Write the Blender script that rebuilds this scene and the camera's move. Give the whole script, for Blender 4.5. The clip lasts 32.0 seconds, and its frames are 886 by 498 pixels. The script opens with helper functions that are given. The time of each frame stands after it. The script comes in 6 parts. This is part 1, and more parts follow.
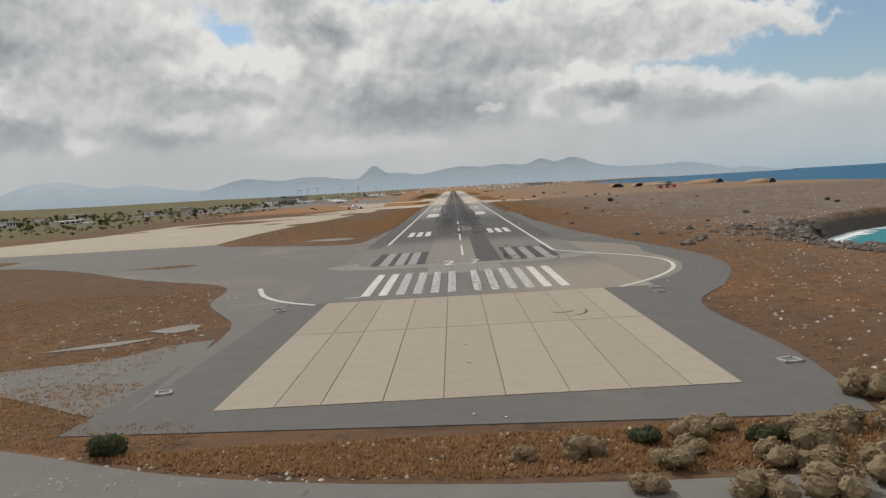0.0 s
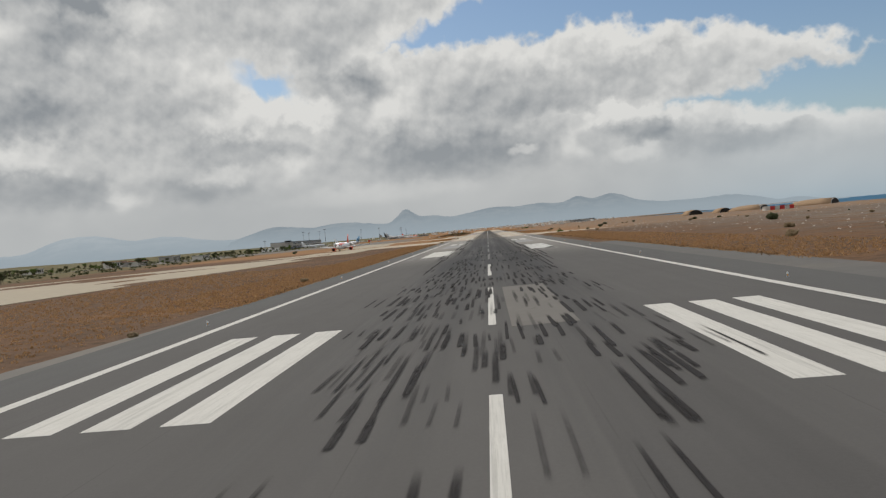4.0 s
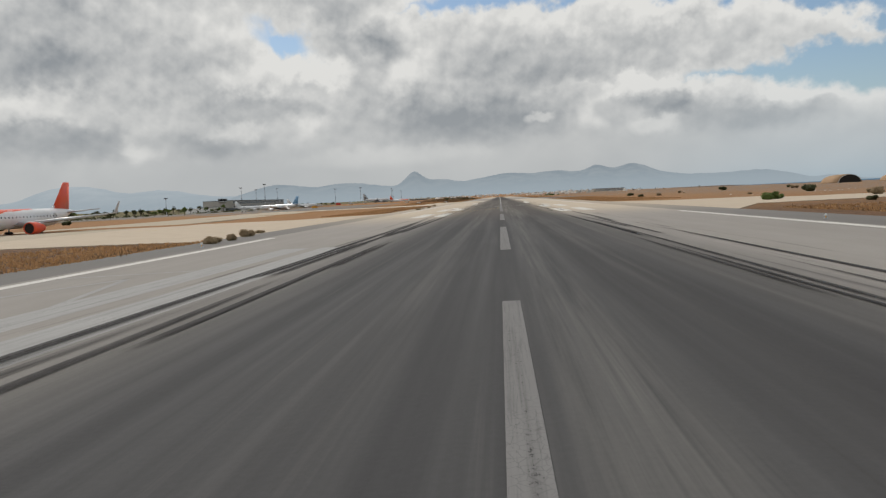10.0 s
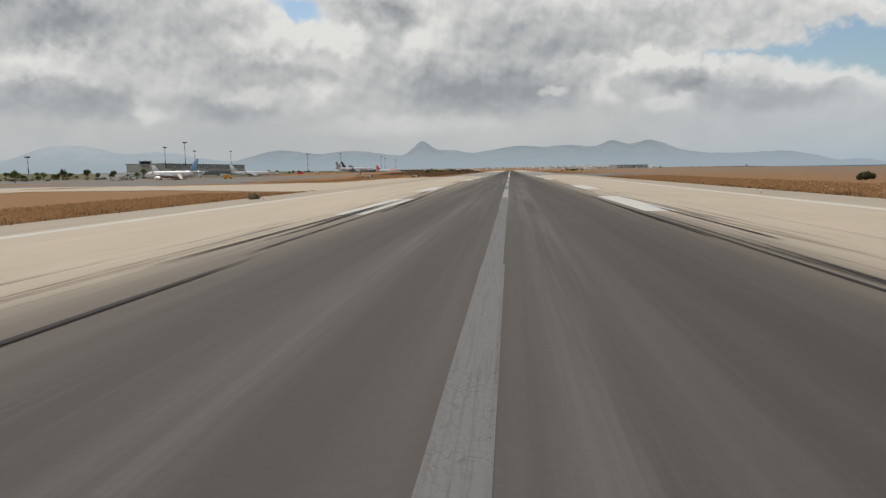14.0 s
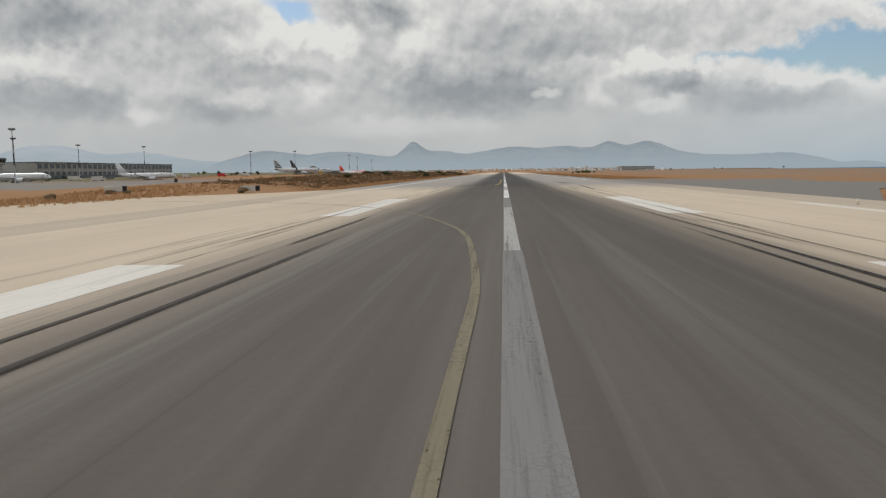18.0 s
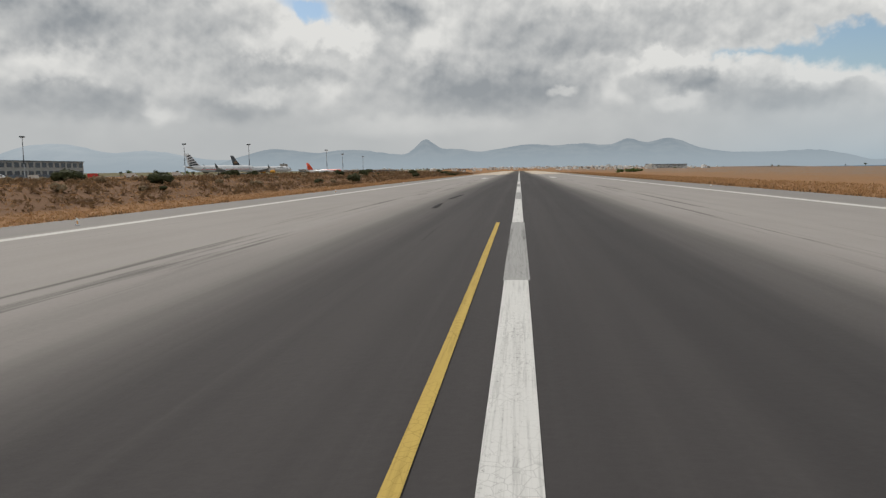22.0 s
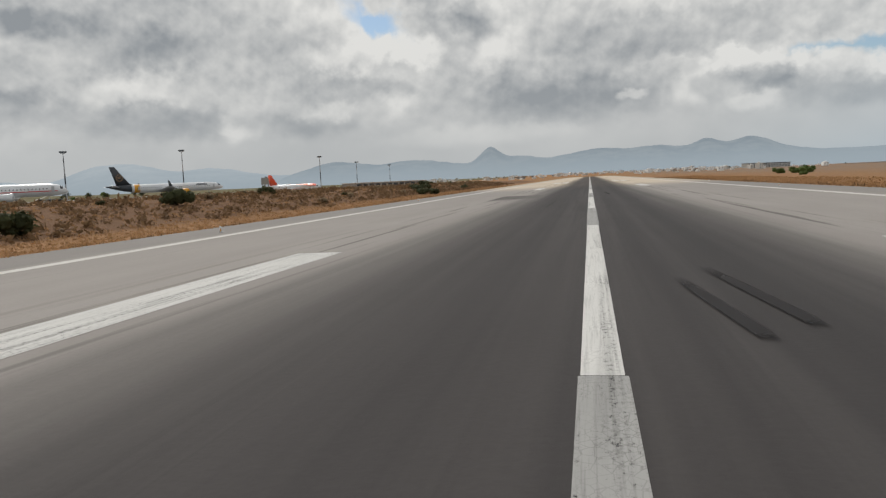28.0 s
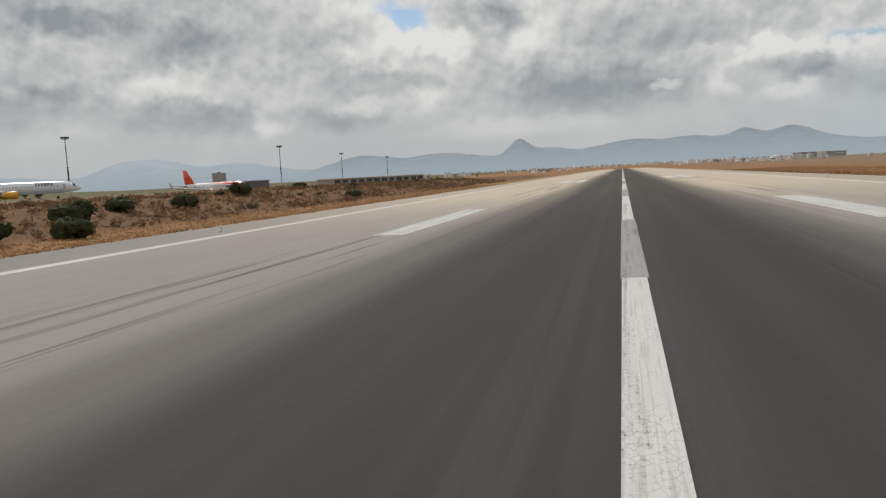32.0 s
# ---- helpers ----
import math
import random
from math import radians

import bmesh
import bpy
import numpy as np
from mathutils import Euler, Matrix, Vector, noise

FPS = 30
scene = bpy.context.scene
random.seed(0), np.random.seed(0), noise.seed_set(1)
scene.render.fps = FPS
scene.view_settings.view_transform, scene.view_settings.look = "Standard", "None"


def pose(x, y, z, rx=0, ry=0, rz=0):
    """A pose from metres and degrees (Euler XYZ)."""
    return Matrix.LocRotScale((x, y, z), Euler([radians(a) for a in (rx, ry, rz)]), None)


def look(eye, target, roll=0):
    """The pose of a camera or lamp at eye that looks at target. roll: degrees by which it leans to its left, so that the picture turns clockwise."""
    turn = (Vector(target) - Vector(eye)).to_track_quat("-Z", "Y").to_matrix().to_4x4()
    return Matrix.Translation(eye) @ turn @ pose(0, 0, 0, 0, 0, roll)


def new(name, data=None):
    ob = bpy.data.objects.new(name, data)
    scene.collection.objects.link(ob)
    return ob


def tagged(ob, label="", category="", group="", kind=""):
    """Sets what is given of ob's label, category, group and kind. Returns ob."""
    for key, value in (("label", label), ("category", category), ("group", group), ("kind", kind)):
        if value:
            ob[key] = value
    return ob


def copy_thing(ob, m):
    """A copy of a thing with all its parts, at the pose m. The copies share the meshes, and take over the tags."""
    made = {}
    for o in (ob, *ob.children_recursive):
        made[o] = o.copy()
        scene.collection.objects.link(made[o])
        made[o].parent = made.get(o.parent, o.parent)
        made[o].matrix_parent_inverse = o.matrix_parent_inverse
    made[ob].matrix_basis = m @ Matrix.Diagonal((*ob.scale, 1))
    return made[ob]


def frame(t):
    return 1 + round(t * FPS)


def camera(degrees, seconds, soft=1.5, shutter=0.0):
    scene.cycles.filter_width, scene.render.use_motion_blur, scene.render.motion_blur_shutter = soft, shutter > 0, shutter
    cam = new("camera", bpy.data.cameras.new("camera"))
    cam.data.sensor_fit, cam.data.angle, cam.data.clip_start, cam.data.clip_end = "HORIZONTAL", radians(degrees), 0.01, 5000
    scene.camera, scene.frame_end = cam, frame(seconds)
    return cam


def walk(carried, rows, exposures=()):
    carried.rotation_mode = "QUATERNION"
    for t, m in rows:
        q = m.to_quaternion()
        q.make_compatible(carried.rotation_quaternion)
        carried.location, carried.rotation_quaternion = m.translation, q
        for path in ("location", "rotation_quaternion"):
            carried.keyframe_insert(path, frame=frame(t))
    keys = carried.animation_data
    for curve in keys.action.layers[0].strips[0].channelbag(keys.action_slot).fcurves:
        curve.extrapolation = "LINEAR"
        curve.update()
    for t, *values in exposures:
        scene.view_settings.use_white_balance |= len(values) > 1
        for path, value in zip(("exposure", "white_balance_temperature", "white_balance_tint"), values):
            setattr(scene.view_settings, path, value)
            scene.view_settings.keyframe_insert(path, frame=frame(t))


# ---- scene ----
UNIT = 0.62  # one scale for the whole place, so that the fast roll-out stays within the camera's speed limit

# Camera: seconds, x, y, z in metres of the real place, yaw, pitch, roll in degrees.
PATH = [
    (0, -1.53, -121.11, 16.86, 0.71, -4.68, 3.36),
    (0.5, -1.28, -92.66, 15.10, 0.58, -4.25, 2.32),
    (1, -1.02, -63.83, 13.41, 0.58, -3.99, 0.95),
    (1.5, -0.75, -34.61, 11.89, 0.81, -3.88, 0.79),
    (2, -0.48, -4.98, 10.43, 1.37, -3.71, 0.69),
    (2.5, -0.28, 25.09, 9.10, 2.07, -3.51, 1.94),
    (3, -0.10, 55.56, 7.91, 2.77, -3.11, 2.73),
    (3.5, 0.07, 86.34, 6.88, 2.70, -2.39, 5.09),
    (4, 0.23, 117.32, 6.13, 3.35, -1.24, 5.16),
    (4.5, 0.32, 148.38, 5.48, 4.59, -0.77, 4.81),
    (5, 0.34, 179.43, 4.92, 5.18, -0.88, 4.32),
    (5.5, 0.31, 210.40, 4.46, 5.29, -1.29, 3.92),
    (6, 0.23, 241.23, 4.09, 5.11, -1.68, 3.82),
    (6.5, 0.09, 271.86, 3.83, 4.81, -1.75, 4.26),
    (7, -0.09, 302.28, 3.66, 4.56, -1.21, 5.44),
    (7.5, -0.32, 332.48, 3.55, 4.63, -0.74, 4.40),
    (8, -0.49, 362.47, 3.42, 4.80, -0.83, 4.11),
    (8.5, -0.50, 392.33, 3.32, 4.54, -1.22, 3.60),
    (9, -0.43, 422.11, 3.25, 4.40, -1.93, 2.21),
    (9.5, -0.34, 451.81, 3.18, 4.11, -2.88, 3.07),
    (10, -0.19, 481.41, 2.96, 4.26, -3.79, 2.85),
    (10.5, -0.01, 510.84, 2.74, 4.32, -4.79, 2.95),
    (11, 0.17, 540.03, 2.66, 4.29, -5.20, 2.17),
    (11.5, 0.35, 568.87, 2.66, 4.24, -5.54, 1.09),
    (12, 0.50, 597.28, 2.67, 4.50, -5.54, 0.34),
    (12.5, 0.60, 625.20, 2.68, 4.65, -5.74, 0.97),
    (13, 0.63, 652.60, 2.70, 4.93, -5.60, 0.83),
    (13.5, 0.60, 679.47, 2.68, 4.80, -5.74, 0.53),
    (14, 0.51, 705.84, 2.67, 5.02, -5.89, 0.97),
    (14.5, 0.37, 731.75, 2.67, 5.40, -6.01, 1.76),
    (15, 0.22, 757.26, 2.67, 5.78, -6.07, 2.46),
    (15.5, 0.05, 782.44, 2.67, 5.97, -6.02, 2.67),
    (16, -0.11, 807.35, 2.68, 5.80, -5.82, 1.98),
    (16.5, -0.25, 832.08, 2.68, 5.12, -5.87, 0.83),
    (17, -0.34, 856.68, 2.68, 4.48, -5.89, 0.41),
    (17.5, -0.33, 881.24, 2.68, 4.39, -5.86, 0.40),
    (18, -0.27, 905.82, 2.69, 4.54, -5.79, 0.83),
    (18.5, -0.16, 930.48, 2.69, 4.88, -5.70, 1.40),
    (19, -0.05, 955.25, 2.69, 5.05, -5.89, 1.33),
    (19.5, 0.02, 980.13, 2.67, 5.08, -5.83, 1.11),
    (20, 0.07, 1005.05, 2.65, 4.83, -5.77, 0.90),
    (20.5, 0.12, 1029.87, 2.68, 4.96, -5.76, 0.83),
    (21, 0.15, 1054.30, 2.74, 5.16, -5.90, 0.62),
    (21.5, 0.14, 1078.09, 2.69, 5.50, -5.95, 1.02),
    (22, 0.09, 1101.11, 2.69, 5.69, -5.88, 0.92),
    (22.5, -0.04, 1123.32, 2.67, 6.54, -5.65, 1.36),
    (23, -0.16, 1144.78, 2.65, 7.99, -5.51, 1.90),
    (23.5, -0.21, 1165.61, 2.67, 8.71, -5.18, 2.22),
    (24, -0.19, 1185.91, 2.66, 8.83, -5.10, 2.23),
    (24.5, -0.14, 1205.77, 2.67, 8.97, -5.04, 2.00),
    (25, -0.07, 1225.25, 2.67, 9.25, -5.08, 2.22),
    (25.5, -0.03, 1244.38, 2.67, 9.60, -4.99, 2.23),
    (26, 0.00, 1263.15, 2.67, 9.98, -4.91, 2.29),
    (26.5, 0.01, 1281.55, 2.67, 10.33, -4.85, 2.40),
    (27, 0.00, 1299.53, 2.67, 10.63, -4.85, 2.52),
    (27.5, -0.03, 1317.05, 2.67, 10.82, -4.90, 2.63),
    (28, -0.09, 1334.12, 2.65, 10.86, -5.05, 2.72),
    (28.5, -0.13, 1350.74, 2.68, 11.03, -4.97, 2.93),
    (29, -0.14, 1366.99, 2.66, 11.12, -5.03, 3.09),
    (29.5, -0.10, 1382.92, 2.66, 11.70, -4.99, 3.28),
    (30, -0.06, 1398.59, 2.64, 12.11, -5.14, 3.56),
    (30.5, -0.07, 1414.01, 2.67, 12.60, -5.06, 3.39),
    (31, -0.11, 1429.17, 2.67, 12.92, -5.26, 3.32),
    (31.5, -0.15, 1444.05, 2.67, 13.20, -5.22, 3.04),
    (32, -0.20, 1458.64, 2.63, 13.19, -5.45, 3.12),
]

cam = camera(60.40, 32.0, soft=1.3, shutter=0.0)
walk(cam, [(t, pose(x * UNIT, y * UNIT, z * UNIT, 90 + pitch, roll, yaw)) for t, x, y, z, yaw, pitch, roll in PATH],
     [(0, -0.04), (1, -0.20), (2.5, -0.20), (4, -0.12), (7, -0.06), (13, -0.05), (25, -0.05), (32, -0.05)])

# ---- world, sun ----
SUN_EL, SUN_AZ = 44.0, -38.0  # degrees above the horizon; degrees from straight down the runway, left is negative


def sums(nt):
    """Short hands for math nodes of one node tree."""
    def m(op, a, b=0.0, c=0.0, clamp=False):
        n = nt.nodes.new("ShaderNodeMath")
        n.operation, n.use_clamp = op, clamp
        for k, v in enumerate((a, b, c)):
            if isinstance(v, (int, float)):
                n.inputs[k].default_value = v
            else:
                nt.links.new(v, n.inputs[k])
        return n.outputs[0]

    def mix(f, a, b):
        n = nt.nodes.new("ShaderNodeMix")
        n.data_type = "RGBA"
        for k, v in ((0, f), (6, a), (7, b)):
            if isinstance(v, (int, float)):
                n.inputs[k].default_value = v
            elif isinstance(v, tuple):
                n.inputs[k].default_value = (*v, 1)
            else:
                nt.links.new(v, n.inputs[k])
        return n.outputs[2]

    def smooth(v, lo, hi):
        n = nt.nodes.new("ShaderNodeMapRange")
        n.interpolation_type = "SMOOTHSTEP"
        nt.links.new(v, n.inputs[0])
        n.inputs[1].default_value, n.inputs[2].default_value = lo, hi
        return n.outputs[0]

    def noise_at(vec, scale, detail=4.0, rough=0.55, dist=0.0):
        n = nt.nodes.new("ShaderNodeTexNoise")
        nt.links.new(vec, n.inputs["Vector"])
        n.inputs["Scale"].default_value, n.inputs["Detail"].default_value = scale, detail
        n.inputs["Roughness"].default_value, n.inputs["Distortion"].default_value = rough, dist
        return n.outputs[0]

    def vec(x, y, z=0.0):
        n = nt.nodes.new("ShaderNodeCombineXYZ")
        for k, v in enumerate((x, y, z)):
            if isinstance(v, (int, float)):
                n.inputs[k].default_value = v
            else:
                nt.links.new(v, n.inputs[k])
        return n.outputs[0]
    return m, mix, smooth, noise_at, vec


def make_world():
    world = bpy.data.worlds.new("sky")
    world.use_nodes = True
    nt = world.node_tree
    nt.nodes.clear()
    m, mix, smooth, noise_at, vec = sums(nt)
    tc = nt.nodes.new("ShaderNodeTexCoord")
    sp = nt.nodes.new("ShaderNodeSeparateXYZ")
    nt.links.new(tc.outputs["Generated"], sp.inputs[0])
    x, y, z = sp.outputs
    az = m("MULTIPLY", m("ARCTAN2", x, y), 57.2958)
    el = m("MULTIPLY", m("ARCSINE", z), 57.2958)
    sky = nt.nodes.new("ShaderNodeTexSky")
    sky.sky_type, sky.sun_disc = "NISHITA", False
    sky.sun_elevation, sky.sun_rotation = radians(SUN_EL), radians(SUN_AZ)
    sky.air_density, sky.dust_density, sky.ozone_density = 1.1, 0.5, 2.6
    dim = nt.nodes.new("ShaderNodeVectorMath")
    dim.operation = "SCALE"
    nt.links.new(sky.outputs[0], dim.inputs[0])
    dim.inputs["Scale"].default_value = 0.088

    # heaped clouds: flatter towards the horizon
    lift = m("POWER", m("MAXIMUM", m("ADD", el, 2.0), 0.05), 0.82)

    def field(seed, scale, detail, dx=0.0, dy=0.0, rough=0.52, puff=0.0):
        """One layer's thickness, dx degrees to the right and dy up."""
        p = vec(m("MULTIPLY", m("ADD", az, dx), 0.1), m("MULTIPLY", m("ADD", lift, dy), 0.20), seed)
        n = noise_at(p, scale, detail, rough, 0.35)
        if puff:
            vor = nt.nodes.new("ShaderNodeTexVoronoi")
            vor.feature, vor.inputs["Scale"].default_value = "SMOOTH_F1", scale * 2.6
            vor.inputs["Detail"].default_value, vor.inputs["Roughness"].default_value, vor.inputs["Smoothness"].default_value = 2.5, 0.55, 0.3
            nt.links.new(p, vor.inputs["Vector"])
            n = m("ADD", n, m("MULTIPLY", m("SUBTRACT", 0.42, vor.outputs["Distance"]), puff))
        return n

    # ragged outlines: bearings and heights shifted by two sizes of noise
    azw = m("ADD", az, m("ADD", m("MULTIPLY", m("SUBTRACT", field(1.7, 2.2, 2.0), 0.5), 7.0), m("MULTIPLY", m("SUBTRACT", field(3.1, 5.0, 3.0, rough=0.5), 0.5), 2.0)))
    ragged = smooth(el, 0.5, 9.0)
    elw = m("ADD", el, m("MULTIPLY", ragged, m("ADD", m("MULTIPLY", m("SUBTRACT", field(5.3, 2.4, 2.0), 0.5), 3.2), m("MULTIPLY", m("SUBTRACT", field(7.9, 4.0, 3.0, rough=0.5, puff=0.34), 0.5), 2.0))))
    # clear sky above the deck on the right, a wedge under its pointed end, and one hole in the deck
    slope = m("MAXIMUM", m("SUBTRACT", m("MINIMUM", azw, 40.0), 5.0), 0.0)
    deck = m("SUBTRACT", 13.2, m("MULTIPLY", m("MULTIPLY", slope, slope), 0.0088))
    clear = m("MINIMUM", m("SUBTRACT", elw, deck), m("MULTIPLY", m("SUBTRACT", m("ADD", 14.7, m("MULTIPLY", m("ADD", azw, 3.0), 0.42)), elw), 0.8))
    out13 = m("SUBTRACT", azw, 13.5)
    wedge = m("MINIMUM", m("SUBTRACT", m("ADD", 7.4, m("MULTIPLY", out13, 0.14)), elw), m("SUBTRACT", elw, m("SUBTRACT", 7.4, m("MULTIPLY", out13, 0.17))))
    clear = m("MAXIMUM", clear, wedge)
    hu, hv = m("DIVIDE", m("ADD", azw, 15.4), 2.3), m("ADD", m("SUBTRACT", elw, 11.5), m("MULTIPLY", m("ADD", azw, 15.4), 0.24))
    hole = m("SUBTRACT", 1.15, m("SQRT", m("ADD", m("MULTIPLY", hu, hu), m("MULTIPLY", hv, hv))))
    clear = m("MAXIMUM", clear, hole)
    broken = m("MULTIPLY", m("SUBTRACT", field(2.35, 0.7, 6.0, puff=0.2), 0.60), 9.0)
    clear = m("MAXIMUM", m("SUBTRACT", clear, m("MULTIPLY", smooth(m("ABSOLUTE", az), 45.0, 70.0), 30.0)), m("SUBTRACT", broken, m("MULTIPLY", m("SUBTRACT", 1.0, smooth(m("ABSOLUTE", az), 38.0, 60.0)), 30.0)))
    mask = m("SUBTRACT", 1.0, smooth(clear, -0.35, 0.55))
    rim = smooth(clear, -1.9, -0.1)

    # grey bases and sunlit heads: bearing, height, half width, half height, strength
    bases = ((-10.3, 10.8, 2.4, 2.0, -0.34), (-31.0, 9.5, 4.5, 1.6, -0.34), (-28.5, 14.5, 4.0, 1.2, -0.26), (-27.0, 17.2, 3.8, 1.4, -0.55), (-30.0, 4.8, 6.0, 1.1, -0.36), (-2.0, 5.6, 8.5, 1.8, -0.46), (-24.0, 9.6, 3.6, 1.7, -0.24),
             (2.0, 9.0, 7.0, 1.5, -0.24), (-39.0, 11.5, 4.5, 1.5, -0.36), (12.8, 5.4, 1.8, 0.8, -0.34), (17.5, 4.6, 6.0, 1.0, -0.26), (-20.5, 4.2, 2.6, 0.8, -0.30), (-43.0, 5.5, 6.0, 1.3, -0.30), (-17.0, 6.8, 4.0, 0.9, -0.20))
    heads = ((-33.0, 14.8, 3.0, 1.1, 0.24), (-24.5, 15.9, 3.0, 1.2, 0.34), (-17.5, 9.0, 3.0, 1.1, 0.40), (-12.0, 9.4, 2.4, 1.0, 0.40), (-5.8, 9.4, 2.2, 1.5, 0.34), (-33.0, 6.8, 4.2, 1.1, 0.30), (-25.6, 4.1, 1.1, 0.8, 0.46), (-19.6, 5.2, 1.3, 0.8, 0.34),
             (-14.2, 5.8, 1.6, 1.0, 0.30), (3.4, 5.5, 0.7, 0.35, 0.5), (7.1, 5.4, 1.5, 1.0, 0.40), (10.0, 6.9, 2.2, 0.9, 0.46), (14.3, 6.5, 1.1, 1.0, 0.52), (19.2, 6.2, 1.4, 1.4, 0.50), (11.4, 4.2, 1.6, 0.5, 0.34), (9.0, 12.0, 8.0, 1.2, 0.34), (20.0, 10.2, 5.0, 1.0, 0.34),
             (-8.0, 3.2, 7.0, 0.7, 0.22), (23.5, 5.6, 3.0, 0.5, 0.34))
    place = vec(azw, elw)
    big = m("ADD", 0.52, m("MULTIPLY", m("SUBTRACT", field(6.1, 0.9, 3.0), 0.5), 0.8))
    for a0, e0, ra, re, k in (*bases, *heads):
        mp = nt.nodes.new("ShaderNodeMapping")
        mp.inputs["Scale"].default_value, mp.inputs["Location"].default_value = (1 / ra, 1 / re, 0), (-a0 / ra, -e0 / re, 0)
        nt.links.new(place, mp.inputs["Vector"])
        ln = nt.nodes.new("ShaderNodeVectorMath")
        ln.operation = "LENGTH"
        nt.links.new(mp.outputs[0], ln.inputs[0])
        fall = nt.nodes.new("ShaderNodeMapRange")
        fall.interpolation_type = "SMOOTHERSTEP"
        nt.links.new(ln.outputs["Value"], fall.inputs[0])
        for q, v in ((1, 0.2), (2, 1.6), (3, k), (4, 0.0)):
            fall.inputs[q].default_value = v
        big = m("ADD", big, fall.outputs[0])
    # billows lit from above
    coarse = m("SUBTRACT", field(9.4, 1.5, 2.0, puff=0.30), field(9.4, 1.5, 2.0, -0.4, 0.5, puff=0.30))
    fine = m("SUBTRACT", field(11.2, 3.6, 3.5, rough=0.45, puff=0.34), field(11.2, 3.6, 3.5, -0.2, 0.26, rough=0.45, puff=0.34))
    relief = m("MULTIPLY", m("ADD", m("MULTIPLY", coarse, 0.85), m("MULTIPLY", fine, 0.42)), smooth(el, 1.5, 8.0))
    lit = m("ADD", m("ADD", big, relief), m("MULTIPLY", rim, 0.34), clamp=True)
    cloud = mix(lit, (0.285, 0.307, 0.328), (0.775, 0.770, 0.745))
    both = mix(mask, dim.outputs[0], cloud)
    # pale haze near the horizon, bluer over the sea
    hz = m("POWER", 2.718, m("MULTIPLY", m("MAXIMUM", el, 0.0), -0.30))
    haze = mix(smooth(az, 4.0, 24.0), (0.455, 0.478, 0.485), (0.345, 0.440, 0.505))
    both = mix(m("MULTIPLY", hz, 0.84), both, haze)
    bg = nt.nodes.new("ShaderNodeBackground")
    nt.links.new(both, bg.inputs[0])
    bg.inputs[1].default_value = 1.0
    out = nt.nodes.new("ShaderNodeOutputWorld")
    nt.links.new(bg.outputs[0], out.inputs[0])
    scene.world = world


make_world()
sun_data = bpy.data.lights.new("sun", "SUN")
sun_data.energy, sun_data.angle, sun_data.color = 2.7, radians(2.5), (1.0, 0.962, 0.918)
sun = new("sun", sun_data)
e, a = radians(SUN_EL), radians(SUN_AZ)
sun.matrix_world = look((math.sin(a) * math.cos(e) * 100, math.cos(a) * math.cos(e) * 100, math.sin(e) * 100), (0, 0, 0))

# ---- materials ----
def material(name, rough=0.9, metal=0.0, spec=0.3):
    mat = bpy.data.materials.new(name)
    mat.use_nodes = True
    nt = mat.node_tree
    bs = nt.nodes["Principled BSDF"]
    bs.inputs["Roughness"].default_value, bs.inputs["Metallic"].default_value = rough, metal
    bs.inputs["Specular IOR Level"].default_value = spec
    tc = nt.nodes.new("ShaderNodeTexCoord")
    return mat, nt, bs, tc.outputs["Object"], sums(nt)


def bump(nt, bs, height, strength, distance):
    b = nt.nodes.new("ShaderNodeBump")
    b.inputs["Strength"].default_value, b.inputs["Distance"].default_value = strength, distance
    nt.links.new(height, b.inputs["Height"])
    nt.links.new(b.outputs[0], bs.inputs["Normal"])


def split(nt, v):
    s = nt.nodes.new("ShaderNodeSeparateXYZ")
    nt.links.new(v, s.inputs[0])
    return s.outputs


def plain(name, col, rough=0.6, metal=0.0, vary=0.12, scale=1.5, spec=0.4, grime=0.0):
    """A painted or plain surface with faint mottling and dirt."""
    mat, nt, bs, co, (m, mix, smooth, noise_at, vec) = material(name, rough, metal, spec)
    n = noise_at(co, scale, 6.0, 0.6)
    c = mix(n, tuple(v * (1 - vary) for v in col), tuple(min(1, v * (1 + vary)) for v in col))
    if grime:
        d = smooth(noise_at(co, scale * 0.35, 7.0, 0.65), 0.5, 0.75)
        c = mix(m("MULTIPLY", d, grime), c, (0.12, 0.10, 0.08))
    nt.links.new(c, bs.inputs["Base Color"])
    r = m("ADD", rough - 0.08, m("MULTIPLY", n, 0.16), clamp=True)
    nt.links.new(r, bs.inputs["Roughness"])
    return mat


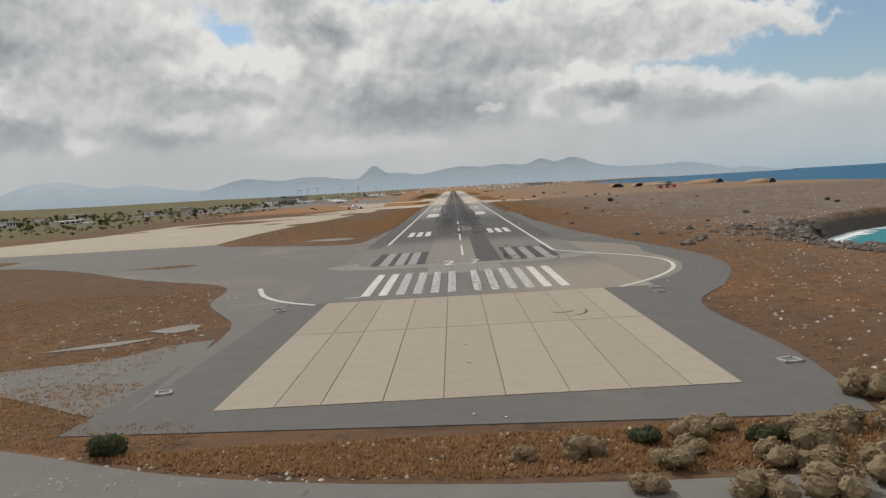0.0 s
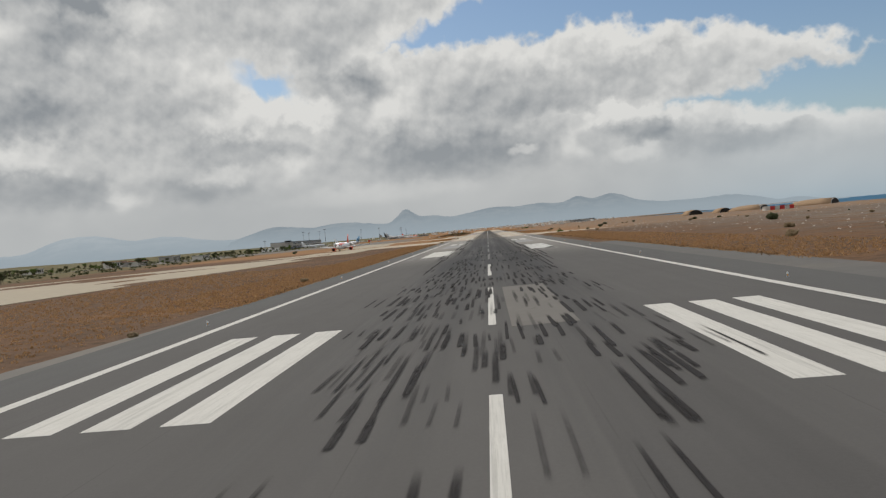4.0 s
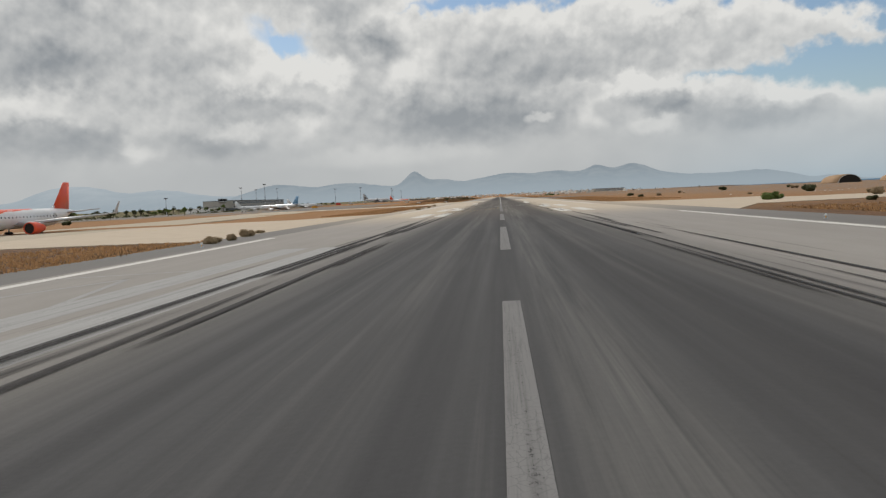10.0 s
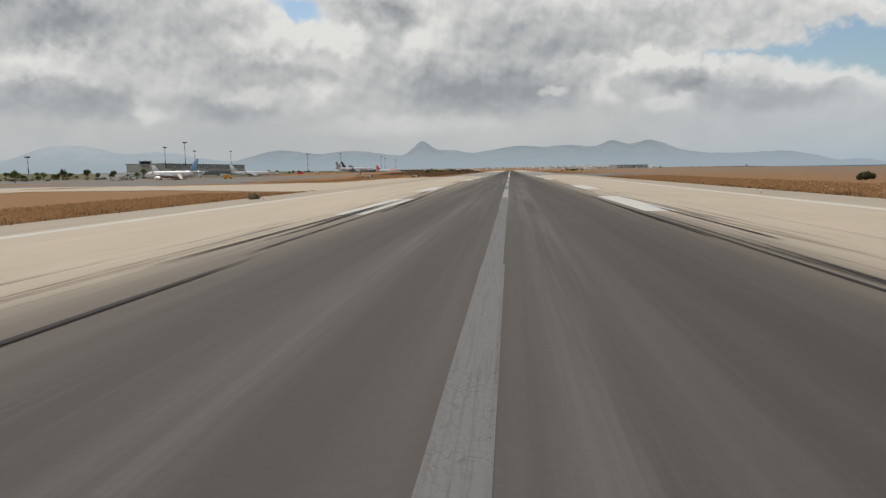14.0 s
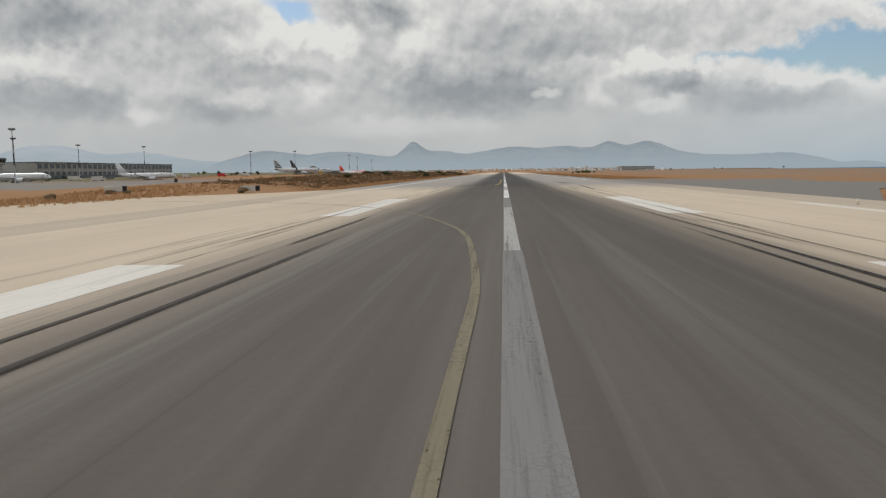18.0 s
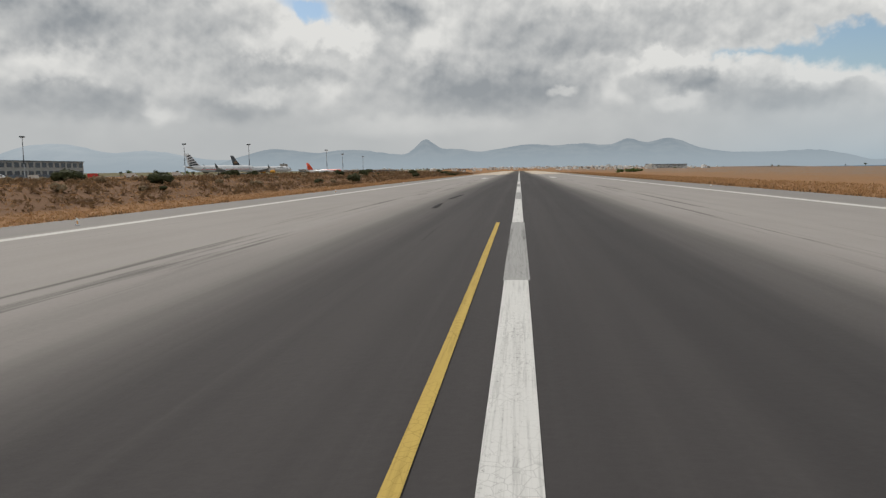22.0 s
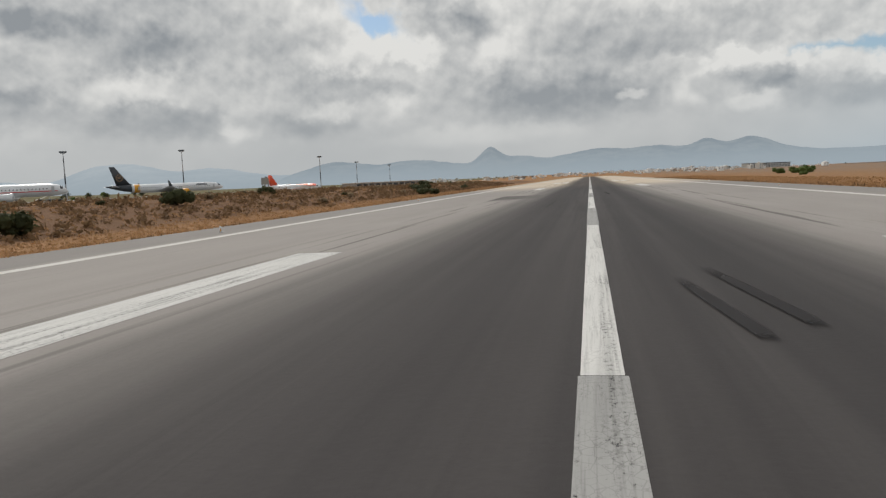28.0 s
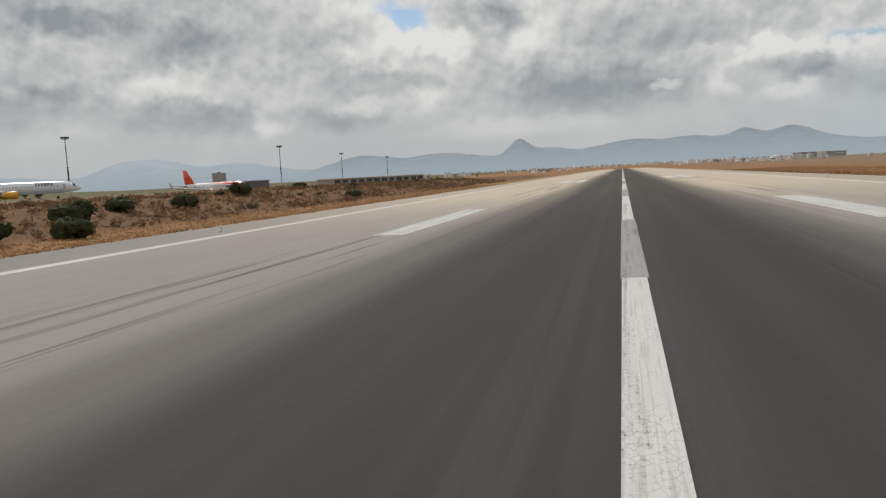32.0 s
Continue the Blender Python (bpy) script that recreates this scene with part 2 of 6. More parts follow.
def varied(name, cols, rough=0.85, scale=0.6, spec=0.2, per="object", thin=0.0):
    """Cloth of leaves, straw or stone: colour from each piece's own chance and a noise."""
    mat, nt, bs, co, (m, mix, smooth, noise_at, vec) = material(name, rough, 0.0, spec)
    if per == "object":
        chance = nt.nodes.new("ShaderNodeObjectInfo").outputs["Random"]
    else:
        chance = nt.nodes.new("ShaderNodeNewGeometry").outputs["Random Per Island"]
    ramp = nt.nodes.new("ShaderNodeValToRGB")
    for k, c in enumerate(cols):
        el = ramp.color_ramp.elements[k] if k < 2 else ramp.color_ramp.elements.new(0.5)
        el.color = (*c, 1)
    for k, el in enumerate(ramp.color_ramp.elements):
        el.position = k / (len(cols) - 1)
    f = m("ADD", m("MULTIPLY", chance, 0.6), m("MULTIPLY", noise_at(co, scale, 4.0, 0.6), 0.5), clamp=True)
    nt.links.new(f, ramp.inputs[0])
    nt.links.new(ramp.outputs[0], bs.inputs["Base Color"])
    if thin:
        tl = nt.nodes.new("ShaderNodeBsdfTranslucent")
        nt.links.new(ramp.outputs[0], tl.inputs[0])
        mx = nt.nodes.new("ShaderNodeMixShader")
        mx.inputs[0].default_value = thin
        nt.links.new(bs.outputs[0], mx.inputs[1])
        nt.links.new(tl.outputs[0], mx.inputs[2])
        nt.links.new(mx.outputs[0], nt.nodes["Material Output"].inputs[0])
    return mat


def make_film_material(name, col):
    """A thin broken film of rubber, denser along its middle: the pavement shows through."""
    mat, nt, bs, co, (m, mix, smooth, noise_at, vec) = material(name, 0.9, 0.0, 0.1)
    bs.inputs["Base Color"].default_value = (*col, 1)
    x, y, z = split(nt, co)
    n = noise_at(vec(m("MULTIPLY", x, 5.0), m("MULTIPLY", y, 0.30)), 1.0, 6.0, 0.7)
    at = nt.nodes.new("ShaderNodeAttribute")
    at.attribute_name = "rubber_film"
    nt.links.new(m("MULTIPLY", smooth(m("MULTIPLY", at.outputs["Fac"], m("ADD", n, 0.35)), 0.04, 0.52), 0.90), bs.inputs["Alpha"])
    return mat


def make_runway_material():
    """Asphalt: lanes laid at different times, cloud shade painted in at the touchdown, black rubber in the wheel lanes,
    long streaks, joints and patches.
    """
    mat, nt, bs, co, (m, mix, smooth, noise_at, vec) = material("asphalt_runway", 0.92, 0.0, 0.10)
    x, y, z = split(nt, co)
    ax = m("ABSOLUTE", x)

    def between(v, a0, a1, b0, b1):
        return m("MULTIPLY", smooth(v, a0, a1), m("SUBTRACT", 1.0, smooth(v, b0, b1)))
    large = noise_at(vec(m("MULTIPLY", x, 0.05), m("MULTIPLY", y, 0.012)), 1.0, 5.0, 0.6)
    blotch = noise_at(vec(m("MULTIPLY", x, 0.30), m("MULTIPLY", y, 0.11), 2.0), 1.0, 6.0, 0.62)
    streak = noise_at(vec(m("MULTIPLY", x, 0.9), m("MULTIPLY", y, 0.010)), 1.0, 5.0, 0.55)
    streak2 = noise_at(vec(m("MULTIPLY", x, 0.55), m("MULTIPLY", y, 0.006), 4.0), 1.0, 5.0, 0.6)
    wisp = noise_at(vec(m("MULTIPLY", x, 1.5), m("MULTIPLY", y, 0.022), 7.0), 1.0, 6.0, 0.66)
    grain = noise_at(co, 7.0, 5.0, 0.7)
    lanes = noise_at(vec(m("MULTIPLY", x, 0.26), m("MULTIPLY", y, 0.004), 9.0), 1.0, 3.0, 0.5)
    # base: pale beside the threshold, darkened for cloud shade at the touchdown, pale and sandy further on
    far = smooth(y, 400.0, 720.0)
    warm = between(y, 560.0, 640.0, 1010.0, 1060.0)
    # the darker asphalt colour beyond here stands for a cloud's shadow
    base = mix(smooth(y, 92.0, 135.0), (0.186, 0.173, 0.157), (0.108, 0.103, 0.099))
    base = mix(m("MULTIPLY", between(x, -8.6, -8.1, 2.9, 3.1), between(y, 45.8, 46.4, 85.0, 140.0)), base, (0.228, 0.206, 0.181))
    base = mix(between(y, -6.0, -5.0, 40.0, 46.0), base, (0.166, 0.156, 0.144))
    base = mix(m("MULTIPLY", smooth(m("ADD", x, m("MULTIPLY", blotch, 8.0)), 2.0, 20.0), between(y, -6.0, -5.0, 20.0, 46.0)), base, (0.262, 0.229, 0.186))
    base = mix(smooth(y, 255.0, 330.0), base, (0.190, 0.178, 0.164))
    base = mix(smooth(y, 340.0, 400.0), base, (0.245, 0.229, 0.209))
    base = mix(far, base, (0.275, 0.254, 0.235))
    base = mix(warm, base, (0.455, 0.385, 0.302))
    base = mix(smooth(y, 1480.0, 1560.0), base, (0.49, 0.415, 0.325))
    tone = m("ADD", 0.66, m("ADD", m("MULTIPLY", large, 0.30), m("ADD", m("MULTIPLY", streak2, 0.20), m("MULTIPLY", blotch, 0.22))))
    # rubber lanes, softer at the rim further on
    edge = m("ADD", m("SUBTRACT", 10.0, m("MULTIPLY", smooth(y, 950.0, 1080.0), 1.5)), m("MULTIPLY", m("SUBTRACT", streak2, 0.5), 4.0))
    inside = m("SUBTRACT", edge, ax)
    core = m("ADD", m("MULTIPLY", smooth(inside, -2.6, 4.4), 0.85), m("MULTIPLY", smooth(inside, -0.2, 1.2), 0.15))
    start = smooth(m("ADD", y, m("ADD", m("MULTIPLY", m("SUBTRACT", streak, 0.5), 200.0), m("MULTIPLY", ax, 4.0))), 140.0, 300.0)
    widened = m("MULTIPLY", between(m("ADD", x, m("MULTIPLY", m("SUBTRACT", blotch, 0.5), 0.8)), -12.9, -12.5, -7.0, -3.0), m("MULTIPLY", between(y, 1424.0, 1434.0, 1447.6, 1448.6), 0.72))
    rubber = m("MAXIMUM", m("MULTIPLY", core, start), widened)
    side = between(ax, 8.4, 10.0, 12.0, 15.0)
    lines = m("MULTIPLY", m("MULTIPLY", smooth(wisp, 0.53, 0.64), side), smooth(y, 215.0, 330.0))
    dark = mix(smooth(y, 540.0, 660.0), (0.037, 0.0375, 0.040), (0.060, 0.054, 0.052))
    dark = mix(smooth(y, 940.0, 1060.0), dark, (0.0310, 0.0285, 0.0290))
    pale = mix(smooth(y, 540.0, 660.0), (0.076, 0.076, 0.077), (0.090, 0.081, 0.076))
    pale = mix(smooth(y, 900.0, 1060.0), pale, (0.046, 0.042, 0.0415))
    dark = mix(smooth(streak, 0.36, 0.76), dark, pale)
    # lanes where the rubber is thinner, and wisps of bare stone
    bare = m("MULTIPLY", smooth(lanes, 0.50, 0.66), smooth(wisp, 0.36, 0.66))
    dark = mix(m("MULTIPLY", bare, 0.75), dark, mix(smooth(y, 900.0, 1060.0), (0.140, 0.135, 0.128), (0.060, 0.055, 0.053)))
    dark = mix(m("MULTIPLY", smooth(wisp, 0.56, 0.70), 0.24), dark, mix(smooth(y, 900.0, 1060.0), (0.14, 0.134, 0.126), (0.065, 0.060, 0.058)))
    # the right-hand lane carries more rubber
    dark = mix(m("MULTIPLY", between(x, 1.0, 4.5, 8.0, 11.0), 0.42), dark, (0.030, 0.0285, 0.0285))
    col = mix(m("MULTIPLY", rubber, 0.93), base, dark)
    col = mix(m("MULTIPLY", lines, 0.66), col, (0.060, 0.056, 0.053))
    # the old darker strip beside the centreline ahead of the touchdown zone
    strip = m("MULTIPLY", between(m("ADD", x, m("MULTIPLY", m("SUBTRACT", blotch, 0.5), 0.5)), 2.9, 3.1, 8.3, 8.7), between(y, 45.6, 46.2, 95.0, 175.0))
    col = mix(m("MULTIPLY", strip, 0.80), col, (0.072, 0.069, 0.068))
    shoulder = m("MULTIPLY", smooth(ax, 22.9, 23.2), smooth(y, 86.0, 118.0))
    col = mix(m("MULTIPLY", shoulder, m("SUBTRACT", 0.85, m("MULTIPLY", far, 0.6))), col, (0.105, 0.103, 0.100))
    # hairline joints across and along the lanes
    joint = m("ABSOLUTE", m("SUBTRACT", m("FRACT", m("DIVIDE", m("ADD", x, 0.4), 7.5)), 0.5))
    joint = m("MULTIPLY", m("SUBTRACT", 1.0, smooth(joint, 0.0, 0.006)), smooth(blotch, 0.42, 0.60))
    col = mix(m("MULTIPLY", joint, 0.35), col, (0.05, 0.047, 0.045))
    t = nt.nodes.new("ShaderNodeVectorMath")
    t.operation = "SCALE"
    nt.links.new(col, t.inputs[0])
    nt.links.new(m("MULTIPLY", tone, m("ADD", 0.88, m("MULTIPLY", grain, 0.24))), t.inputs["Scale"])
    nt.links.new(t.outputs[0], bs.inputs["Base Color"])
    nt.links.new(m("SUBTRACT", 0.95, m("MULTIPLY", rubber, 0.06)), bs.inputs["Roughness"])
    bump(nt, bs, grain, 0.35, 0.02)
    return mat


def make_pavement_material(name, col, crack=0.5, warm=(0.30, 0.25, 0.19), dirt=0.5):
    mat, nt, bs, co, (m, mix, smooth, noise_at, vec) = material(name, 0.95, 0.0, 0.10)
    big = noise_at(co, 0.03, 6.0, 0.62, 0.6)
    mid = noise_at(co, 0.35, 6.0, 0.65)
    fine = noise_at(co, 6.0, 4.0, 0.7)
    c = mix(mid, tuple(v * 0.80 for v in col), tuple(v * 1.18 for v in col))
    c = mix(m("MULTIPLY", smooth(big, 0.5, 0.72), dirt), c, warm)
    vor = nt.nodes.new("ShaderNodeTexVoronoi")
    vor.feature = "DISTANCE_TO_EDGE"
    nt.links.new(co, vor.inputs["Vector"])
    vor.inputs["Scale"].default_value = 0.11
    cr = m("MULTIPLY", m("SUBTRACT", 1.0, smooth(vor.outputs[0], 0.0, 0.006)), m("MULTIPLY", smooth(mid, 0.5, 0.6), crack))
    c = mix(cr, c, tuple(v * 0.35 for v in col))
    c = mix(m("MULTIPLY", fine, 0.16), c, tuple(v * 0.5 for v in col))
    nt.links.new(c, bs.inputs["Base Color"])
    bump(nt, bs, fine, 0.3, 0.02)
    return mat


def make_concrete_slab_material():
    mat, nt, bs, co, (m, mix, smooth, noise_at, vec) = material("concrete_slab", 0.92, 0.0, 0.12)
    chance = nt.nodes.new("ShaderNodeObjectInfo").outputs["Random"]
    n = noise_at(co, 0.5, 7.0, 0.65)
    fine = noise_at(co, 9.0, 4.0, 0.7)
    c = mix(chance, (0.338, 0.283, 0.222), (0.385, 0.326, 0.258))
    c = mix(m("MULTIPLY", smooth(n, 0.42, 0.75), 0.45), c, (0.30, 0.255, 0.20))
    c = mix(m("MULTIPLY", fine, 0.15), c, (0.16, 0.15, 0.13))
    nt.links.new(c, bs.inputs["Base Color"])
    bump(nt, bs, fine, 0.25, 0.01)
    return mat


def make_paint_material(name, col, wear=0.5, scored=0.0, streaky=0.5):
    """Road paint, cracked and worn off in flakes, scored across by tyres, dulled by long rubber streaks; the pavement shows through."""
    mat, nt, bs, co, (m, mix, smooth, noise_at, vec) = material(name, 0.9, 0.0, 0.12)
    x, y, z = split(nt, co)
    flake = noise_at(vec(m("MULTIPLY", x, 13.0), m("MULTIPLY", y, 8.0)), 1.0, 6.0, 0.70)
    streak = noise_at(vec(m("MULTIPLY", x, 4.0), m("MULTIPLY", y, 0.05)), 1.0, 6.0, 0.65)
    dull = noise_at(co, 0.25, 5.0, 0.6)
    c = mix(dull, tuple(v * 0.74 for v in col), col)
    c = mix(m("MULTIPLY", smooth(streak, 0.50, 0.70), 0.45), c, tuple(v * 0.45 for v in col))
    thin = noise_at(vec(m("MULTIPLY", x, 16.0), m("MULTIPLY", y, 0.35)), 1.0, 5.0, 0.7)
    c = mix(m("MULTIPLY", smooth(thin, 0.48, 0.66), 0.20 + 0.5 * wear), c, tuple(v * 0.42 for v in col))
    vor = nt.nodes.new("ShaderNodeTexVoronoi")
    vor.feature = "DISTANCE_TO_EDGE"
    nt.links.new(vec(m("MULTIPLY", x, 7.0), m("MULTIPLY", y, 5.0)), vor.inputs["Vector"])
    vor.inputs["Scale"].default_value = 1.0
    crack = m("MULTIPLY", m("SUBTRACT", 1.0, smooth(vor.outputs[0], 0.0, 0.05)), smooth(dull, 0.40, 0.60))
    worn = m("ADD", m("MULTIPLY", flake, 0.55), m("ADD", m("MULTIPLY", streak, 0.45 * streaky * 2), m("MULTIPLY", dull, 0.2)))
    level = 0.60 + 0.45 * (streaky - 0.5)
    gone = m("MULTIPLY", smooth(worn, level + 0.20 - wear * 0.36, level + 0.34 - wear * 0.36), 0.72)
    gone = m("MAXIMUM", gone, m("MULTIPLY", crack, 0.40 * min(1.0, wear * 1.6)))
    if scored:
        scratch = noise_at(vec(m("MULTIPLY", x, 1.1), m("MULTIPLY", m("ADD", y, m("MULTIPLY", x, 0.25)), 6.0)), 1.0, 5.0, 0.75)
        gone = m("MAXIMUM", gone, m("MULTIPLY", smooth(scratch, 0.58 - scored * 0.12, 0.66 - scored * 0.12), 0.85))
    nt.links.new(c, bs.inputs["Base Color"])
    nt.links.new(m("SUBTRACT", 1.0, gone), bs.inputs["Alpha"])
    return mat


def make_ground_material():
    """Dry straw and red earth, grey stony ground near the shore, greener inland on the far left."""
    mat, nt, bs, co, (m, mix, smooth, noise_at, vec) = material("dry_ground", 0.97, 0.0, 0.08)
    x, y, z = split(nt, co)
    big = noise_at(co, 0.012, 6.0, 0.62, 0.8)
    mid = noise_at(co, 0.09, 7.0, 0.66)
    fine = noise_at(co, 1.3, 6.0, 0.72)
    straw = mix(mid, (0.132, 0.068, 0.034), (0.250, 0.140, 0.073))
    earth = mix(fine, (0.085, 0.050, 0.030), (0.170, 0.105, 0.066))
    c = mix(smooth(m("ADD", m("MULTIPLY", big, 0.55), m("MULTIPLY", mid, 0.5)), 0.41, 0.57), straw, earth)
    speck = noise_at(co, 0.42, 5.0, 0.7, 0.4)
    c = mix(m("MULTIPLY", smooth(speck, 0.50, 0.64), 0.80), c, (0.062, 0.043, 0.029))
    field = m("MULTIPLY", smooth(y, 540.0, 660.0), m("SUBTRACT", 1.0, smooth(m("MULTIPLY", x, -1.0), 200.0, 260.0)))
    c = mix(m("MULTIPLY", field, 0.78), c, mix(speck, (0.22, 0.114, 0.050), (0.39, 0.218, 0.103)))
    bankside = m("MULTIPLY", m("MULTIPLY", smooth(m("MULTIPLY", x, -1.0), 33.5, 36.5), m("SUBTRACT", 1.0, smooth(m("MULTIPLY", x, -1.0), 62.0, 80.0))), m("MULTIPLY", smooth(y, 1030.0, 1070.0), m("SUBTRACT", 1.0, smooth(y, 1800.0, 1900.0))))
    c = mix(m("MULTIPLY", bankside, 0.88), c, mix(noise_at(co, 0.8, 6.0, 0.7), (0.085, 0.050, 0.031), (0.21, 0.120, 0.070)))
    stone = mix(fine, (0.095, 0.080, 0.068), (0.29, 0.25, 0.21))
    shore = smooth(m("ADD", x, m("MULTIPLY", m("SUBTRACT", mid, 0.5), 110.0)), 40.0, 130.0)
    rocky = m("MULTIPLY", shore, smooth(m("ADD", m("MULTIPLY", mid, 0.6), m("MULTIPLY", fine, 0.5)), 0.44, 0.60))
    c = mix(m("MULTIPLY", rocky, 0.75), c, stone)
    scrub = mix(mid, (0.060, 0.072, 0.032), (0.19, 0.17, 0.085))
    inland = m("MULTIPLY", smooth(m("MULTIPLY", x, -1.0), 215.0, 300.0), smooth(big, 0.28, 0.48))
    c = mix(m("MULTIPLY", inland, 0.8), c, scrub)
    c = mix(m("MULTIPLY", m("SUBTRACT", 1.0, smooth(z, -2.4, -0.8)), 0.9), c, mix(fine, (0.035, 0.032, 0.03), (0.14, 0.125, 0.11)))
    nt.links.new(c, bs.inputs["Base Color"])
    bump(nt, bs, m("ADD", m("MULTIPLY", fine, 0.5), m("MULTIPLY", mid, 1.5)), 0.6, 0.35)
    return mat


def make_sea_material():
    mat, nt, bs, co, (m, mix, smooth, noise_at, vec) = material("sea_water", 0.55, 0.0, 0.12)
    x, y, z = split(nt, co)
    n = noise_at(vec(m("MULTIPLY", x, 0.08), m("MULTIPLY", y, 0.03)), 1.0, 6.0, 0.6)
    w = noise_at(co, 0.5, 5.0, 0.65)
    deep = mix(n, (0.016, 0.085, 0.165), (0.030, 0.130, 0.215))
    near = m("SUBTRACT", 1.0, smooth(x, 150.0, 280.0))
    c = mix(m("MULTIPLY", near, 0.85), deep, (0.035, 0.22, 0.235))
    foam = m("MULTIPLY", near, smooth(w, 0.60, 0.70))
    c = mix(foam, c, (0.75, 0.78, 0.78))
    nt.links.new(c, bs.inputs["Base Color"])
    bump(nt, bs, w, 0.5, 0.4)
    return mat


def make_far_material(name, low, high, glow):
    """Far land behind many kilometres of hazy air: air light painted in as a glowing colour."""
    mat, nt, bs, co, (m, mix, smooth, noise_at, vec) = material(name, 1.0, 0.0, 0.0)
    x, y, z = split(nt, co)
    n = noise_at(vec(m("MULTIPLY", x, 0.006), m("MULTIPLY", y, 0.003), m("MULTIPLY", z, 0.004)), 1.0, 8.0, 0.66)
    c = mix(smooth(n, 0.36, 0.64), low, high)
    # haze put into the colour, paler towards the foot
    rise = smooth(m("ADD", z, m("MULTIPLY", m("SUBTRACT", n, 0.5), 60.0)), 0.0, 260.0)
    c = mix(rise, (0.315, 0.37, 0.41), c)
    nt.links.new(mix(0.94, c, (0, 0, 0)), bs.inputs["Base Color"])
    # the backdrop glows with its haze colour; hardly any light is reflected
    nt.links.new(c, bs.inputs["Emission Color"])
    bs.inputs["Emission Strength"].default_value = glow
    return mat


ASPHALT = make_runway_material()
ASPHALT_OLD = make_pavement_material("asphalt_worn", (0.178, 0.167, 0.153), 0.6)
ASPHALT_DARK = make_pavement_material("asphalt_dark", (0.145, 0.138, 0.130), 0.3, dirt=0.2)
ASPHALT_PATCH = make_pavement_material("asphalt_patch", (0.088, 0.084, 0.082), 0.2, dirt=0.1)
TAXI = make_pavement_material("taxiway_pavement", (0.40, 0.345, 0.265), 0.3, (0.50, 0.42, 0.29))
SANDY = make_pavement_material("sandy_asphalt", (0.465, 0.388, 0.300), 0.3, (0.49, 0.415, 0.32))
PAD = make_pavement_material("sandy_turn_pad", (0.248, 0.219, 0.180), 0.4, (0.29, 0.245, 0.185))
PALE = make_pavement_material("pale_patch", (0.258, 0.240, 0.216), 0.2, dirt=0.1)
SLAB = make_concrete_slab_material()
PAINT = make_paint_material("white_paint", (0.66, 0.64, 0.595), 0.22)
PAINT_SCUFFED = make_paint_material("white_paint_scuffed", (0.74, 0.72, 0.68), 0.34, 0.35)
PAINT_OLD = make_paint_material("old_grey_paint", (0.35, 0.345, 0.335), 0.30)
PAINT_WORN = make_paint_material("white_paint_worn", (0.64, 0.63, 0.60), 0.52)
PAINT_SCORED = make_paint_material("white_paint_scored", (0.70, 0.685, 0.65), 0.46, 0.85)
PAINT_GHOST = make_paint_material("white_paint_ghost", (0.25, 0.24, 0.228), 0.50)
PAINT_CENTRE = make_paint_material("white_paint_centre", (0.66, 0.65, 0.62), 0.45)
PAINT_GREY = make_paint_material("grey_paint_film", (0.205, 0.200, 0.196), 0.38)
PAINT_DIM = make_paint_material("white_paint_dim", (0.37, 0.365, 0.35), 0.50)
PAINT_BLACK = make_paint_material("black_paint_ground", (0.085, 0.080, 0.076), 0.30)
YELLOW_WORN = make_paint_material("yellow_paint_worn", (0.20, 0.178, 0.128), 0.50)
YELLOW = make_paint_material("yellow_paint", (0.52, 0.37, 0.10), 0.40)
GROUND = make_ground_material()
SEA = make_sea_material()
FAR = make_far_material("far_mountain_haze_glow", (0.225, 0.266, 0.300), (0.288, 0.326, 0.352), 1.0)
FARTHER = make_far_material("far_hills_haze_glow", (0.36, 0.41, 0.445), (0.40, 0.445, 0.475), 1.0)


def make_foam_material():
    mat, nt, bs, co, (m, mix, smooth, noise_at, vec) = material("sea_foam", 0.8, 0.0, 0.2)
    bs.inputs["Base Color"].default_value = (0.78, 0.81, 0.82, 1)
    nt.links.new(m("MULTIPLY", smooth(noise_at(co, 0.45, 6.0, 0.7), 0.30, 0.46), 0.95), bs.inputs["Alpha"])
    return mat


FOAM = make_foam_material()

# ---- helpers for meshes ----
def mesh_ob(name, verts, faces, mat, parent=None, label="", smooth=False):
    me = bpy.data.meshes.new(name)
    me.from_pydata(verts, [], faces)
    if mat:
        me.materials.append(mat)
    if smooth:
        me.polygons.foreach_set("use_smooth", [True] * len(me.polygons))
    me.update()
    ob = new(name, me)
    if parent:
        ob.parent = parent
    return tagged(ob, label)


def part(name, bm, mat, parent, label="", smooth=False):
    """Link a bmesh as one mesh object under a thing or under a part."""
    me = bpy.data.meshes.new(name)
    bm.to_mesh(me)
    bm.free()
    me.materials.append(mat)
    if smooth:
        me.polygons.foreach_set("use_smooth", [True] * len(me.polygons))
    ob = new(name, me)
    if parent:
        ob.parent = parent
    return tagged(ob, label)


def shared(name, me, parent, m, label=""):
    """One more piece on a mesh that alike pieces share."""
    ob = new(name, me)
    ob.parent = parent
    ob.matrix_basis = m
    return tagged(ob, label)


